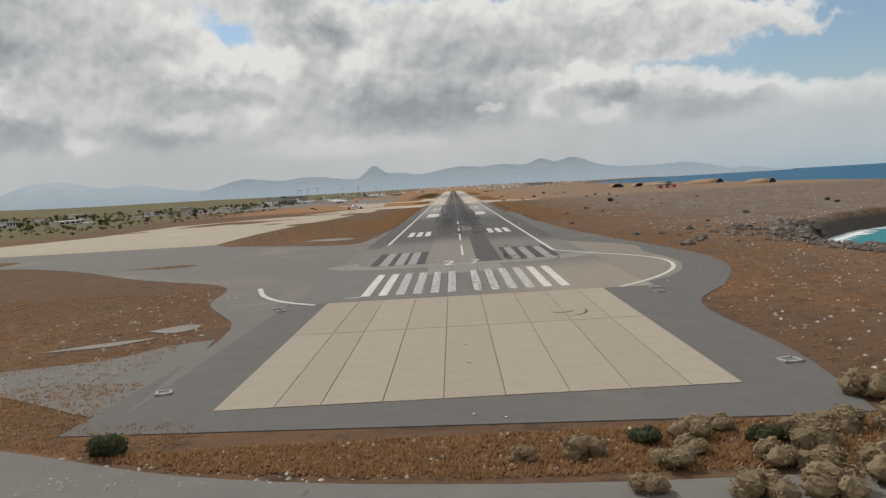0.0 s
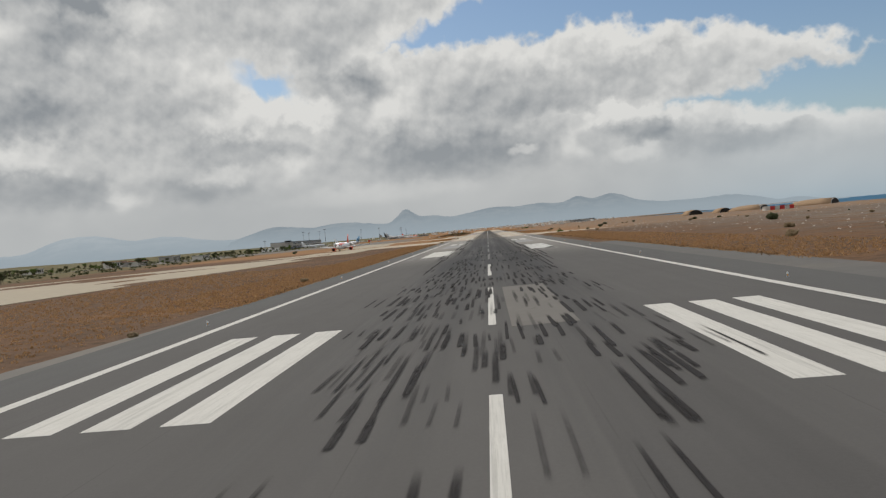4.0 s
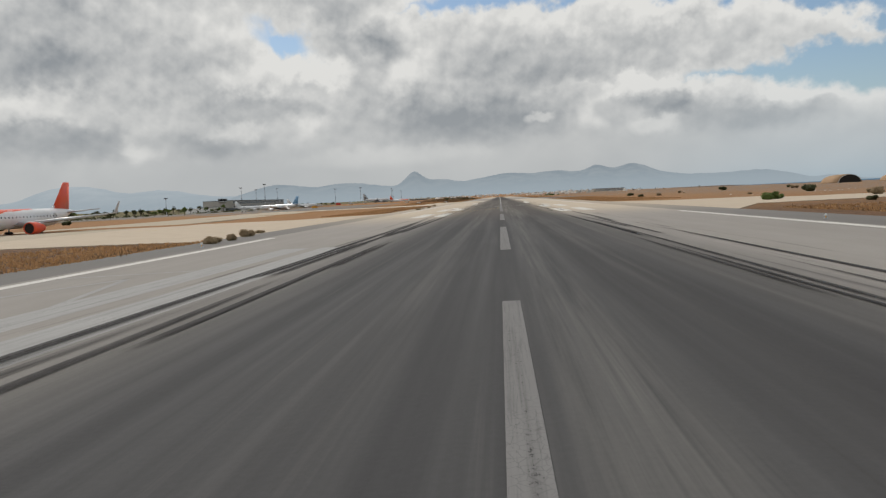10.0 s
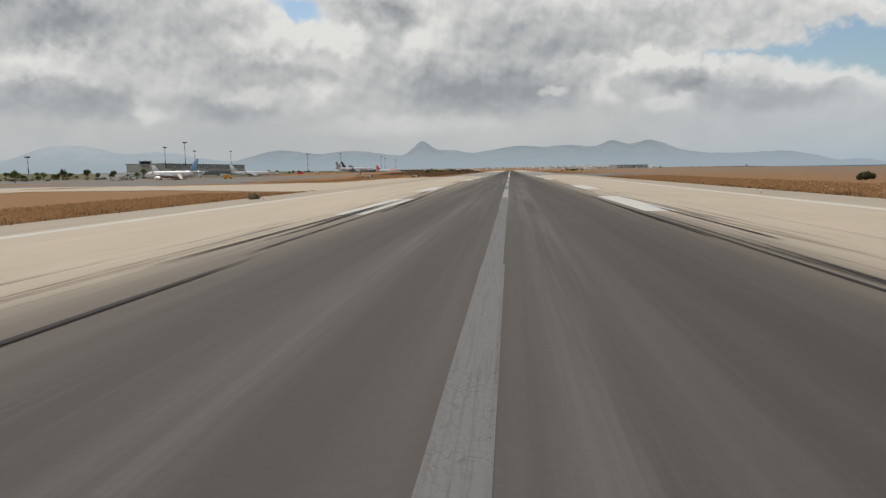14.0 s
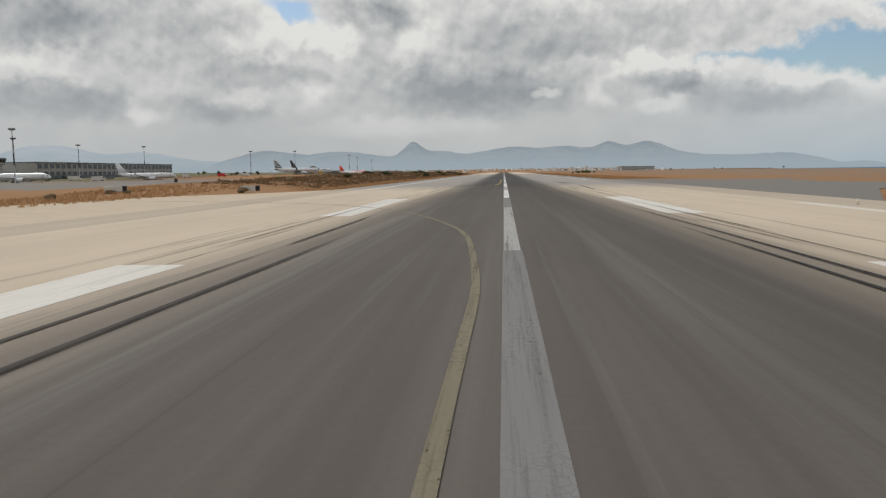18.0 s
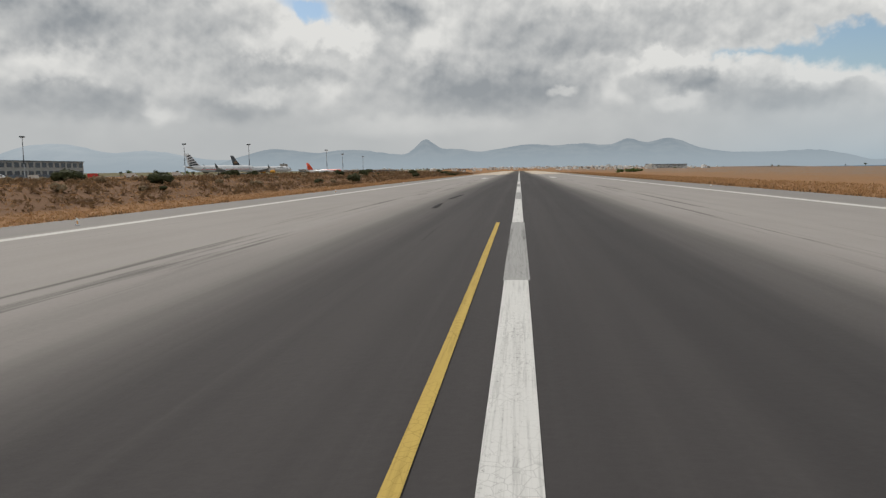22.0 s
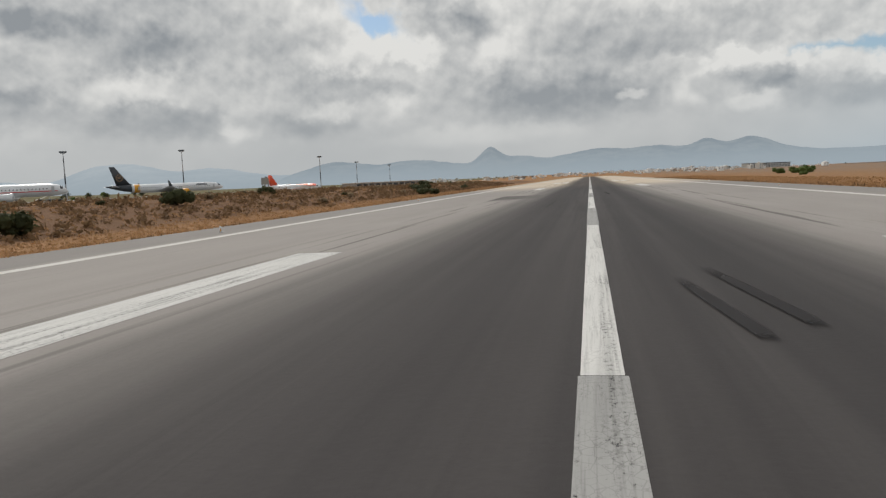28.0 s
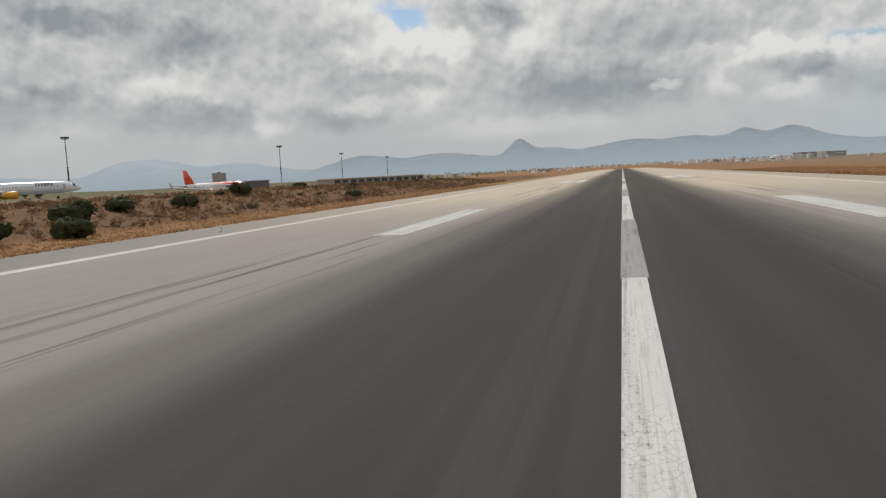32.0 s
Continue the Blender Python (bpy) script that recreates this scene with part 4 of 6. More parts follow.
stripe(centre, -0.27, 0.3, 1033.4, 1037.8, PAINT_DIM, MARK)

edges = group_of("marking_edge_lines", "thin white runway edge lines", "runway marking", "structure")
for x, runs in ((-22.06, ((110, 553), (652, 814), (1026, 2600))), (22.06, ((63.5, 578), (668, 966), (1110, 2600)))):
    for y0, y1 in runs:
        stripe(edges, x - 0.4, x + 0.4, y0, y1, PAINT)
turn = group_of("marking_turn_pad_lines", "thick white curved turn pad lines", "runway marking", "structure")
ribbon("stripe", [(-38.2, 18.5), (-34.6, 7.2), (-29.6, -0.8), (-23.6, -6.3)], 0.9, MARK, PAINT, turn)
ribbon("stripe", [(23.4, -4.8), (31.3, 4.3), (37.6, 16.5), (39.4, 30), (35.2, 42.5), (29.7, 50.5), (22.1, 64.0)], 0.75, MARK, PAINT, turn)
ribbon("stripe", [(29.7, 50.6), (36.5, 55.5), (39.8, 62), (38.4, 68.5)], 0.25, MARK, PAINT_GHOST, turn)
guide = group_of("marking_yellow_guide_lines", "thin yellow taxi guide lines curving off the runway", "runway marking", "structure")
ribbon("stripe", [(-0.75, 672), (-0.95, 666), (-2.0, 660), (-5.0, 650), (-10, 640.3), (-17, 630), (-30, 619), (-70, 600)], 0.22, 0.018, YELLOW, guide)
ribbon("stripe", [(-0.8, 850), (-0.95, 880), (-0.95, 912), (-1.1, 927), (-2.9, 943.6), (-9.2, 962), (-20, 975), (-35, 983), (-62, 990)], 0.22, 0.018, YELLOW_WORN, guide)
ribbon("stripe", [(-60, 988), (-28, 1006), (-12.4, 1022.7), (-6.6, 1034.5), (-3.0, 1047), (-1.5, 1061), (-1.05, 1090), (-1.0, 1140)], 0.19, 0.018, YELLOW, guide)
ribbon("stripe", [(-30, 940), (-38, 948), (-44, 962), (-43, 975)], 0.25, MARK, YELLOW, guide)

digits = group_of("marking_runway_number", "worn white painted runway number 27", "runway marking", "structure")
for ch, x in (("2", -4.75), ("7", 0.95)):
    cu = bpy.data.curves.new("numeral", "FONT")
    cu.body, cu.size = ch, 1.0
    cu.materials.append(PAINT_SCUFFED if ch == "2" else PAINT_SCORED)
    tx = new("numeral", cu)
    tx.parent = digits
    tx.location, tx.scale = (x, 42.6, 0.036), (5.9, 12.0, 1)

# ---- materials of things ----
WHITE = plain("white_aircraft_paint", (0.74, 0.75, 0.76), 0.32, vary=0.04, scale=0.4, spec=0.5, grime=0.12)
GREY_WING = plain("grey_wing_paint", (0.50, 0.515, 0.53), 0.4, vary=0.06, scale=0.5, spec=0.5, grime=0.15)
ORANGE = plain("orange_red_paint", (0.72, 0.085, 0.030), 0.35, vary=0.05, spec=0.5)
CHARCOAL = plain("charcoal_paint", (0.045, 0.05, 0.058), 0.38, vary=0.08, spec=0.5)
AMBER = plain("amber_paint", (0.72, 0.34, 0.03), 0.4, vary=0.05)
TAN = plain("tan_paint", (0.36, 0.22, 0.11), 0.45)
RED = plain("red_paint", (0.55, 0.035, 0.03), 0.45, vary=0.08)
SKYBLUE = plain("pale_blue_paint", (0.22, 0.40, 0.60), 0.4, vary=0.1)
BLACK = plain("black_rubber", (0.022, 0.022, 0.023), 0.75, vary=0.2)
STEEL = plain("galvanised_steel", (0.42, 0.43, 0.44), 0.45, 0.6, vary=0.12, grime=0.15)
GLASS = plain("dark_window_glass", (0.018, 0.022, 0.027), 0.12, vary=0.1, spec=0.7)
PLASTER = plain("white_plaster_wall", (0.66, 0.64, 0.60), 0.85, vary=0.10, scale=0.3, grime=0.25)
CHALK = plain("whitewashed_wall", (0.87, 0.865, 0.84), 0.85, vary=0.05, scale=0.3)
CONCRETE = plain("concrete_wall", (0.36, 0.345, 0.32), 0.88, vary=0.14, scale=0.4, grime=0.35)
SLATE = plain("slate_grey_cladding", (0.13, 0.145, 0.16), 0.6, vary=0.12, scale=0.2)
ROOFRED = plain("clay_tile_roof", (0.34, 0.15, 0.085), 0.85, vary=0.18, scale=0.8)
ROOFGREY = plain("grey_roof_sheet", (0.34, 0.34, 0.34), 0.7, vary=0.12, scale=0.2)
MOUND = plain("earth_mound", (0.34, 0.235, 0.15), 0.97, vary=0.22, scale=0.25, spec=0.05)
# near-black colour for the shade in shelter mouths, also on the engine fans
INNER_DARK = plain("painted_inner_dark", (0.02, 0.018, 0.016), 0.9)
LAMP = plain("lamp_glass", (0.7, 0.7, 0.68), 0.2, vary=0.03, spec=0.6)
BARK = plain("bark", (0.10, 0.075, 0.055), 0.95, vary=0.25, scale=2.0)
LEAF = varied("olive_leaves", [(0.022, 0.032, 0.014), (0.052, 0.062, 0.026), (0.085, 0.090, 0.042)], per="island", thin=0.35)
LEAF_FRESH = varied("fresh_leaves", [(0.055, 0.095, 0.022), (0.095, 0.14, 0.035), (0.13, 0.17, 0.05)], per="island", thin=0.35)
TWIG = varied("dry_twigs", [(0.15, 0.10, 0.06), (0.25, 0.18, 0.11), (0.35, 0.27, 0.165)], per="island", thin=0.35)
STRAW = varied("dry_straw", [(0.19, 0.098, 0.043), (0.31, 0.172, 0.080), (0.43, 0.262, 0.132)], per="island", thin=0.4, scale=0.05)
TUFT = varied("dark_tuft", [(0.070, 0.044, 0.025), (0.135, 0.084, 0.046), (0.21, 0.130, 0.068)], per="island", thin=0.4, scale=0.1)
STONE = varied("pale_stone", [(0.20, 0.17, 0.14), (0.33, 0.29, 0.25), (0.52, 0.48, 0.42)], per="island", scale=0.5)
SHORE_ROCK = varied("shore_rock", [(0.060, 0.048, 0.040), (0.125, 0.102, 0.083), (0.21, 0.175, 0.145)], per="island", scale=0.5)
SOOT = make_film_material("tyre_rubber_film", (0.032, 0.030, 0.030))


# ---- shape helpers ----
def box_bm(x0, x1, y0, y1, z0, z1, bev=0.0):
    bm = bmesh.new()
    bmesh.ops.create_cube(bm, size=1, matrix=Matrix.Translation(((x0 + x1) / 2, (y0 + y1) / 2, (z0 + z1) / 2)) @ Matrix.Diagonal((x1 - x0, y1 - y0, z1 - z0, 1)))
    if bev:
        bmesh.ops.bevel(bm, geom=bm.edges[:], offset=bev, segments=2, affect="EDGES", profile=0.7)
    return bm


def tube_bm(p0, p1, r0, r1, seg=10, caps=True):
    bm = bmesh.new()
    a, b = Vector(p0), Vector(p1)
    rot = (b - a).to_track_quat("Z", "Y").to_matrix().to_4x4()
    bmesh.ops.create_cone(bm, cap_ends=caps, segments=seg, radius1=r0, radius2=r1, depth=(b - a).length, matrix=Matrix.Translation((a + b) / 2) @ rot)
    return bm


def loft_bm(rings, cap=True):
    """Skin over closed rings of equal point count."""
    bm = bmesh.new()
    vs = [[bm.verts.new(p) for p in r] for r in rings]
    n = len(rings[0])
    for a, b in zip(vs, vs[1:]):
        for k in range(n):
            bm.faces.new((a[k], a[(k + 1) % n], b[(k + 1) % n], b[k]))
    if cap:
        bm.faces.new(vs[0][::-1])
        bm.faces.new(vs[-1])
    bmesh.ops.recalc_face_normals(bm, faces=bm.faces)
    return bm


def foil(root, tip, chord0, chord1, t0, t1, up=False):
    """A wing, tailplane or fin between two leading-edge points; x runs aft. up: thickness goes sideways."""
    prof = [(0, 0), (0.08, 0.5), (0.35, 0.62), (0.7, 0.36), (1, 0.02), (0.7, -0.22), (0.35, -0.4), (0.08, -0.36)]
    rings = []
    for p, c, t in ((root, chord0, t0), (tip, chord1, t1)):
        r = []
        for u, v in prof:
            q = Vector(p) + Vector((-u * c, 0, 0))
            r.append(q + (Vector((0, v * t, 0)) if up else Vector((0, 0, v * t))))
        rings.append(r)
    return loft_bm(rings)


def airliner(name, label, nose, tail, ground, length=37.5, span=34.5, dia=3.95, tail_h=11.8, body=None, aft=None, front=None, fin=None, tip=None, engine=None, band=None, lettering=None, emblem=None, stripes=0, windows=26, line=None):
    """A twin-jet airliner: nose towards +x in its own frame, wheels on the ground."""
    body, fin, tip, engine = body or WHITE, fin or WHITE, tip or GREY_WING, engine or WHITE
    thing = group_of(name, label, "airliner")
    r, L, zc = dia / 2, length, dia / 2 + 1.75
    shape = [(0.0, 0.05, -0.32), (0.008, 0.28, -0.28), (0.03, 0.56, -0.18), (0.065, 0.82, -0.07), (0.11, 0.97, -0.01), (0.15, 1, 0), (0.30, 1, 0), (0.45, 1, 0), (0.60, 1, 0), (0.70, 1, 0), (0.78, 0.93, 0.07), (0.86, 0.72, 0.25), (0.93, 0.45, 0.45), (0.985, 0.17, 0.62), (1.0, 0.08, 0.66)]

    def ring(f, s, dz, grow=1.0):
        return [((1 - f) * L, math.cos(k * math.tau / 24) * r * s * grow, zc + dz * r + math.sin(k * math.tau / 24) * r * s * grow) for k in range(24)]

    def body_section(part_name, f0, f1, mat, lab=""):
        def at(f):
            for a, b in zip(shape, shape[1:]):
                if a[0] <= f <= b[0]:
                    t = (f - a[0]) / (b[0] - a[0])
                    return (f, a[1] + (b[1] - a[1]) * t, a[2] + (b[2] - a[2]) * t)
        inner = [s for s in shape if f0 < s[0] < f1]
        return part(part_name, loft_bm([ring(*s) for s in [at(f0), *inner, at(f1)]]), mat, thing, lab, True)
    cuts = [(0.0, 0.80, body), (0.80, 1.0, aft)] if aft else [(0.0, 1.0, body)]
    for k, (f0, f1, mat) in enumerate(cuts):
        body_section("fuselage" if len(cuts) == 1 else "fuselage_section", f0, f1, mat)
    if front:
        sh = bmesh.new()
        rows = []
        for f, s, d in shape[3:9]:
            w = 1.25 - 0.95 * max(0.0, f - 0.15) / 0.45
            rows.append([sh.verts.new(((1 - f) * L, math.cos(math.pi / 2 + w * u) * r * s * 1.008, zc + d * r + math.sin(math.pi / 2 + w * u) * r * s * 1.008)) for u in [q / 6 - 1 for q in range(13)]])
        for p, q in zip(rows, rows[1:]):
            for k in range(12):
                sh.faces.new((p[k], p[k + 1], q[k + 1], q[k]))
        part("painted_crown", sh, front, thing, "orange-red painted crown", True)
    if band:
        part("fuselage_band", loft_bm([ring(f, s, d, 1.006) for f, s, d in ((0.735, 0.975, 0.03), (0.78, 0.93, 0.07))], False), band, thing, "amber painted band", True)
    # cockpit glazing and cabin windows
    glz = bmesh.new()
    for a0, a1 in ((0.16, 0.42), (0.44, 0.74), (-0.42 + math.pi, -0.16 + math.pi), (-0.74 + math.pi, -0.44 + math.pi), (0.78, 1.5), (math.pi - 1.5, math.pi - 0.78)):
        vs = []
        for f, s, d in ((0.034, 0.60, -0.16), (0.052, 0.735, -0.105)):
            for a in (a0, a1):
                a2 = a + (0.18 if a < math.pi / 2 else -0.18)
                vs.append(glz.verts.new(((1 - f) * L, math.cos(a2) * r * s * 1.02, zc + d * r + math.sin(a2) * r * s * 1.02)))
        glz.faces.new((vs[0], vs[1], vs[3], vs[2]))
    part("cockpit_windows", glz, GLASS, thing, "dark cockpit glazing")
    win = bpy.data.meshes.new("cabin_window")
    win.from_pydata([(-0.13, 0, -0.18), (0.13, 0, -0.18), (0.13, 0, 0.18), (-0.13, 0, 0.18)], [], [(0, 1, 2, 3)])
    win.materials.append(GLASS)
    for k in range(windows):
        x = L * (0.86 - 0.62 * k / max(1, windows - 1))
        for sd in (1, -1):
            shared("cabin_window", win, thing, Matrix.Translation((x, sd * (r * 0.985), zc + 0.32)) @ Matrix.Rotation(sd * 0.16, 4, "X"))
    for f in (0.10, 0.745):
        for sd in (1, -1):
            part("door", box_bm((1 - f) * L - 0.4, (1 - f) * L + 0.4, sd * r * 0.965 - 0.05, sd * r * 0.965 + 0.05, zc - 0.75, zc + 0.95, 0.05), GREY_WING, thing)
    # wings, winglets, engines
    h = span / 2
    for sd in (1, -1):
        part("wing", foil((0.60 * L, sd * r * 0.7, zc - r * 0.62), (0.60 * L - h * 0.50, sd * h, zc - r * 0.62 + h * 0.085), 6.6 * L / 37.5, 1.6, 0.95, 0.22), GREY_WING, thing, "", True)
        part("winglet", foil((0.60 * L - h * 0.50, sd * h, zc - r * 0.62 + h * 0.085), (0.60 * L - h * 0.50 - 1.5, sd * (h + 0.45), zc - r * 0.62 + h * 0.085 + 2.4), 1.6, 0.55, 0.2, 0.1, True), tip, thing, "upturned wing tip")
        part("tailplane", foil((0.115 * L, sd * 0.5, zc + r * 0.45), (0.115 * L - 4.1, sd * h * 0.36, zc + r * 0.45 + 0.55), 3.9, 1.4, 0.4, 0.15), GREY_WING, thing, "", True)
        ex, ey, ez, er = 0.60 * L - 0.2, sd * h * 0.335, zc - r * 0.62 - 0.75, 1.12 * dia / 3.95
        prof = [(2.0, 0.90), (2.2, 1.0), (1.6, 1.1), (0.0, 1.08), (-1.3, 0.82), (-2.2, 0.62)]
        nac = part("engine", loft_bm([[(ex + px, ey + math.cos(k * math.tau / 20) * er * pr, ez + math.sin(k * math.tau / 20) * er * pr) for k in range(20)] for px, pr in prof], False), engine, thing, "", True)
        part("engine_fan", tube_bm((ex + 1.75, ey, ez), (ex + 1.95, ey, ez), er * 0.9, er * 0.9, 20), INNER_DARK, nac, "dark engine intake")
        part("exhaust_cone", tube_bm((ex - 1.9, ey, ez), (ex - 3.1, ey, ez), er * 0.52, er * 0.1, 14), STEEL, nac)
        part("pylon", box_bm(ex - 3.2, ex + 0.6, ey - 0.16, ey + 0.16, ez + er * 0.7, zc - r * 0.45, 0.05), GREY_WING, thing)
        leg = part("main_gear", tube_bm((0.47 * L, sd * 3.3, 1.0), (0.47 * L, sd * 3.0, zc - r * 0.6), 0.13, 0.16), STEEL, thing)
        for wy in (-0.42, 0.42):
            part("wheel", tube_bm((0.47 * L, sd * 3.3 + wy - 0.18, 0.58), (0.47 * L, sd * 3.3 + wy + 0.18, 0.58), 0.58, 0.58, 18), BLACK, leg, "black tyre")
    leg = part("nose_gear", tube_bm((0.865 * L, 0, 0.5), (0.865 * L, 0, zc - r * 0.8), 0.09, 0.12), STEEL, thing)
    for wy in (-0.28, 0.28):
        part("wheel", tube_bm((0.865 * L, wy - 0.11, 0.38), (0.865 * L, wy + 0.11, 0.38), 0.38, 0.38, 16), BLACK, leg, "black tyre")
    # fin, with livery
    zf, zt = zc + r * 0.78, tail_h
    fn = part("fin", foil((0.205 * L, 0, zf), (0.205 * L - (zt - zf) * 0.80, 0, zt), 6.4, 2.3, 0.55, 0.28, True), fin, thing, "", True)
    part("dorsal_fillet", foil((0.27 * L, 0, zf - 0.25), (0.175 * L, 0, zf + 1.1), 4.5, 2.0, 0.3, 0.3, True), body if not aft else aft, thing, "", True)
    if emblem:
        ex, ez = 0.205 * L - (zt - zf) * 0.36 - 2.0, zf + (zt - zf) * 0.42
        for sd in (1, -1):
            em = bmesh.new()
            for q in range(24):
                a0, a1 = q * math.tau / 24, (q + 1) * math.tau / 24
                em.faces.new([em.verts.new((ex + math.cos(a) * rr, sd * 0.36, ez + math.sin(a) * rr)) for a, rr in ((a0, 1.5), (a1, 1.5), (a1, 1.27), (a0, 1.27))])
            for dz in (-0.35, 0.12):
                em.faces.new([em.verts.new((ex + u, sd * 0.36, ez + dz + v)) for u, v in ((-0.9, 0.0), (0.9, 0.3), (0.75, 0.52), (-0.6, 0.3))])
            part("emblem", em, emblem, fn, "round tan emblem")
    for k in range(stripes):
        f0 = 0.12 + 0.86 * k / stripes
        for sd in (1, -1):
            st = bmesh.new()
            xx = 0.205 * L - (zt - zf) * 0.80 * f0
            st.faces.new([st.verts.new((xx - u, sd * 0.33, zf + (zt - zf) * f0 + v)) for u, v in ((0.35, 0.0), (5.4 - 3.6 * f0, -0.75), (5.4 - 3.6 * f0, -0.15), (0.8, 0.62))])
            part("fin_stripe", st, CHARCOAL, fn, "dark stripe")
    if line:
        for sd in (1, -1):
            part("cheat_line", box_bm(0.2 * L, 0.93 * L, sd * r * 0.955 - 0.05, sd * r * 0.955 + 0.05, zc - 0.52, zc - 0.28), line, thing, "thin painted line")
    if lettering:
        x = L * 0.84
        for sd in (1, -1):
            lb = bmesh.new()
            for k, wdt in enumerate((0.95, 0.8, 0.8, 0.85, 0.8, 0.55)):
                for z0, z1 in ((0.62, 1.02), (1.1, 1.5)):
                    y0, y1 = (math.sqrt(max(0, r * r - zz * zz)) * sd * 1.012 for zz in (z0, z1))
                    lb.faces.new([lb.verts.new(p) for p in ((x, y0, zc + z0), (x - wdt * 0.86, y0, zc + z0), (x - wdt * 0.86, y1, zc + z1), (x, y1, zc + z1))])
                x -= wdt * 1.12
            x = L * 0.84
            part("lettering_bars", lb, lettering, thing, "dark bars of lettering")
    d = Vector(nose) - Vector(tail)
    c = Vector(nose) - d.normalized() * L
    thing.matrix_basis = Matrix.Translation((c.x, c.y, ground)) @ Matrix.Rotation(math.atan2(d.y, d.x), 4, "Z")
    return thing


airliner("airliner", "white airliner with orange-red nose and fin on the taxiway", (-98.5, 611), (-97.5, 648), -0.6, 37.5, 35.0, 3.95, 11.4, front=ORANGE, fin=ORANGE, engine=ORANGE, tip=GREY_WING, windows=22)
airliner("airliner", "plain white airliner with pale blue fin on the apron", (-206, 1123.5), (-160, 1103), -0.8, 44.0, 35.5, 3.95, 12.0, fin=SKYBLUE, windows=20)
airliner("airliner", "plain white airliner parked before the terminal", (-226, 1419), (-263, 1404), -0.6, 39.0, 34.5, 3.8, 12.2, windows=18)
airliner("airliner", "white airliner with black-striped fin and red line", (-154.5, 1539), (-190, 1516), 2.2, 39.5, 35.8, 3.8, 12.5, tip=CHARCOAL, stripes=5, line=RED, windows=26)
airliner("airliner", "long white airliner with charcoal fin and amber band", (-174.5, 1677.5), (-210, 1635), 2.3, 54.0, 40.0, 3.9, 13.7, aft=CHARCOAL, fin=CHARCOAL, tip=CHARCOAL, band=AMBER, lettering=CHARCOAL, emblem=TAN, engine=AMBER, windows=38)
airliner("airliner", "white airliner with orange-red fin and nose band", (-149, 1744), (-187, 1755), -0.4, 37.5, 34.5, 3.95, 11.6, front=ORANGE, fin=ORANGE, engine=ORANGE, tip=GREY_WING, windows=22)
airliner("airliner", "plain white airliner far along the apron", (-262, 1330), (-300, 1322), -0.3, 37.5, 34.5, 3.95, 11.6, windows=0)


# ---- masts, tower, buildings ----
def mast(x, y, z, h, lamps=4):
    """A red-and-white floodlight mast with a ring of lamps."""
    t = group_of("floodlight_mast", "tall white and dark banded floodlight mast", "light mast", at=(x, y, z))
    tagged(t, group="apron floodlight masts")
    base = part("base", box_bm(-0.9, 0.9, -0.9, 0.9, -0.3, 0.5, 0.05), CONCRETE, t)
    n = 9
    for k in range(n):
        z0, z1 = 0.5 + (h - 1.5) * k / n, 0.5 + (h - 1.5) * (k + 1) / n
        part("pole_segment", tube_bm((0, 0, z0), (0, 0, z1), 0.42 - 0.24 * k / n, 0.42 - 0.24 * (k + 1) / n, 8), CHARCOAL if k in (3, 4, 7) else STEEL, t)
    head = part("lamp_ring", tube_bm((0, 0, h - 1.2), (0, 0, h - 0.9), 1.25, 1.25, 12), STEEL, t)
    for k in range(6):
        a = k * math.tau / 6
        part("floodlight", box_bm(math.cos(a) * 1.3 - 0.42, math.cos(a) * 1.3 + 0.42, math.sin(a) * 1.3 - 0.42, math.sin(a) * 1.3 + 0.42, h - 0.85, h - 0.1, 0.06), SLATE, head)
    return t


for x, y, z, top in ((-302.9, 1358.8, -0.2, 27.6), (-249.4, 1278.2, -0.2, 28.0), (-316.0, 1453.8, 0.8, 26.9), (-323.9, 1574.9, 2.2, 29.7), (-260.4, 1677.9, 2.2, 27.1),
                     (-231.4, 1741.6, 0.2, 28.3), (-199.5, 1884.0, -0.2, 26.4), (-218.6, 2037.9, -0.2, 25.8), (-216.9, 2154.5, -0.2, 24.5), (-317.7, 1187.2, -0.2, 16.6)):
    mast(x, y, z, top - z)


def control_tower(x, y, z):
    t = group_of("control_tower", "concrete control tower with dark flared glass cab", "tower", at=(x, y, z))
    part("shaft", loft_bm([[(sx * w, sy * w, h) for sx, sy in ((-1, -1), (1, -1), (1, 1), (-1, 1))] for h, w in ((0, 2.3), (10.5, 2.0))]), CONCRETE, t)
    part("gallery", tube_bm((0, 0, 10.3), (0, 0, 11.2), 3.2, 5.4, 8), CONCRETE, t)
    cab = part("glass_cab", tube_bm((0, 0, 11.2), (0, 0, 14.4), 4.6, 5.6, 8), GLASS, t)
    for k in range(8):
        a = (k + 0.5) * math.tau / 8
        part("mullion", tube_bm((math.cos(a) * 4.65, math.sin(a) * 4.65, 11.2), (math.cos(a) * 5.65, math.sin(a) * 5.65, 14.4), 0.12, 0.12, 6), STEEL, cab)
    part("roof", tube_bm((0, 0, 14.4), (0, 0, 15.2), 6.1, 5.6, 8), SLATE, t)
    part("railing", tube_bm((0, 0, 11.2), (0, 0, 12.1), 5.5, 5.5, 8, False), STEEL, t)
    part("aerial", tube_bm((0, 0, 15.2), (0, 0, 18.6), 0.09, 0.05, 6), STEEL, t)


control_tower(-339.4, 1395.0, 1.0)


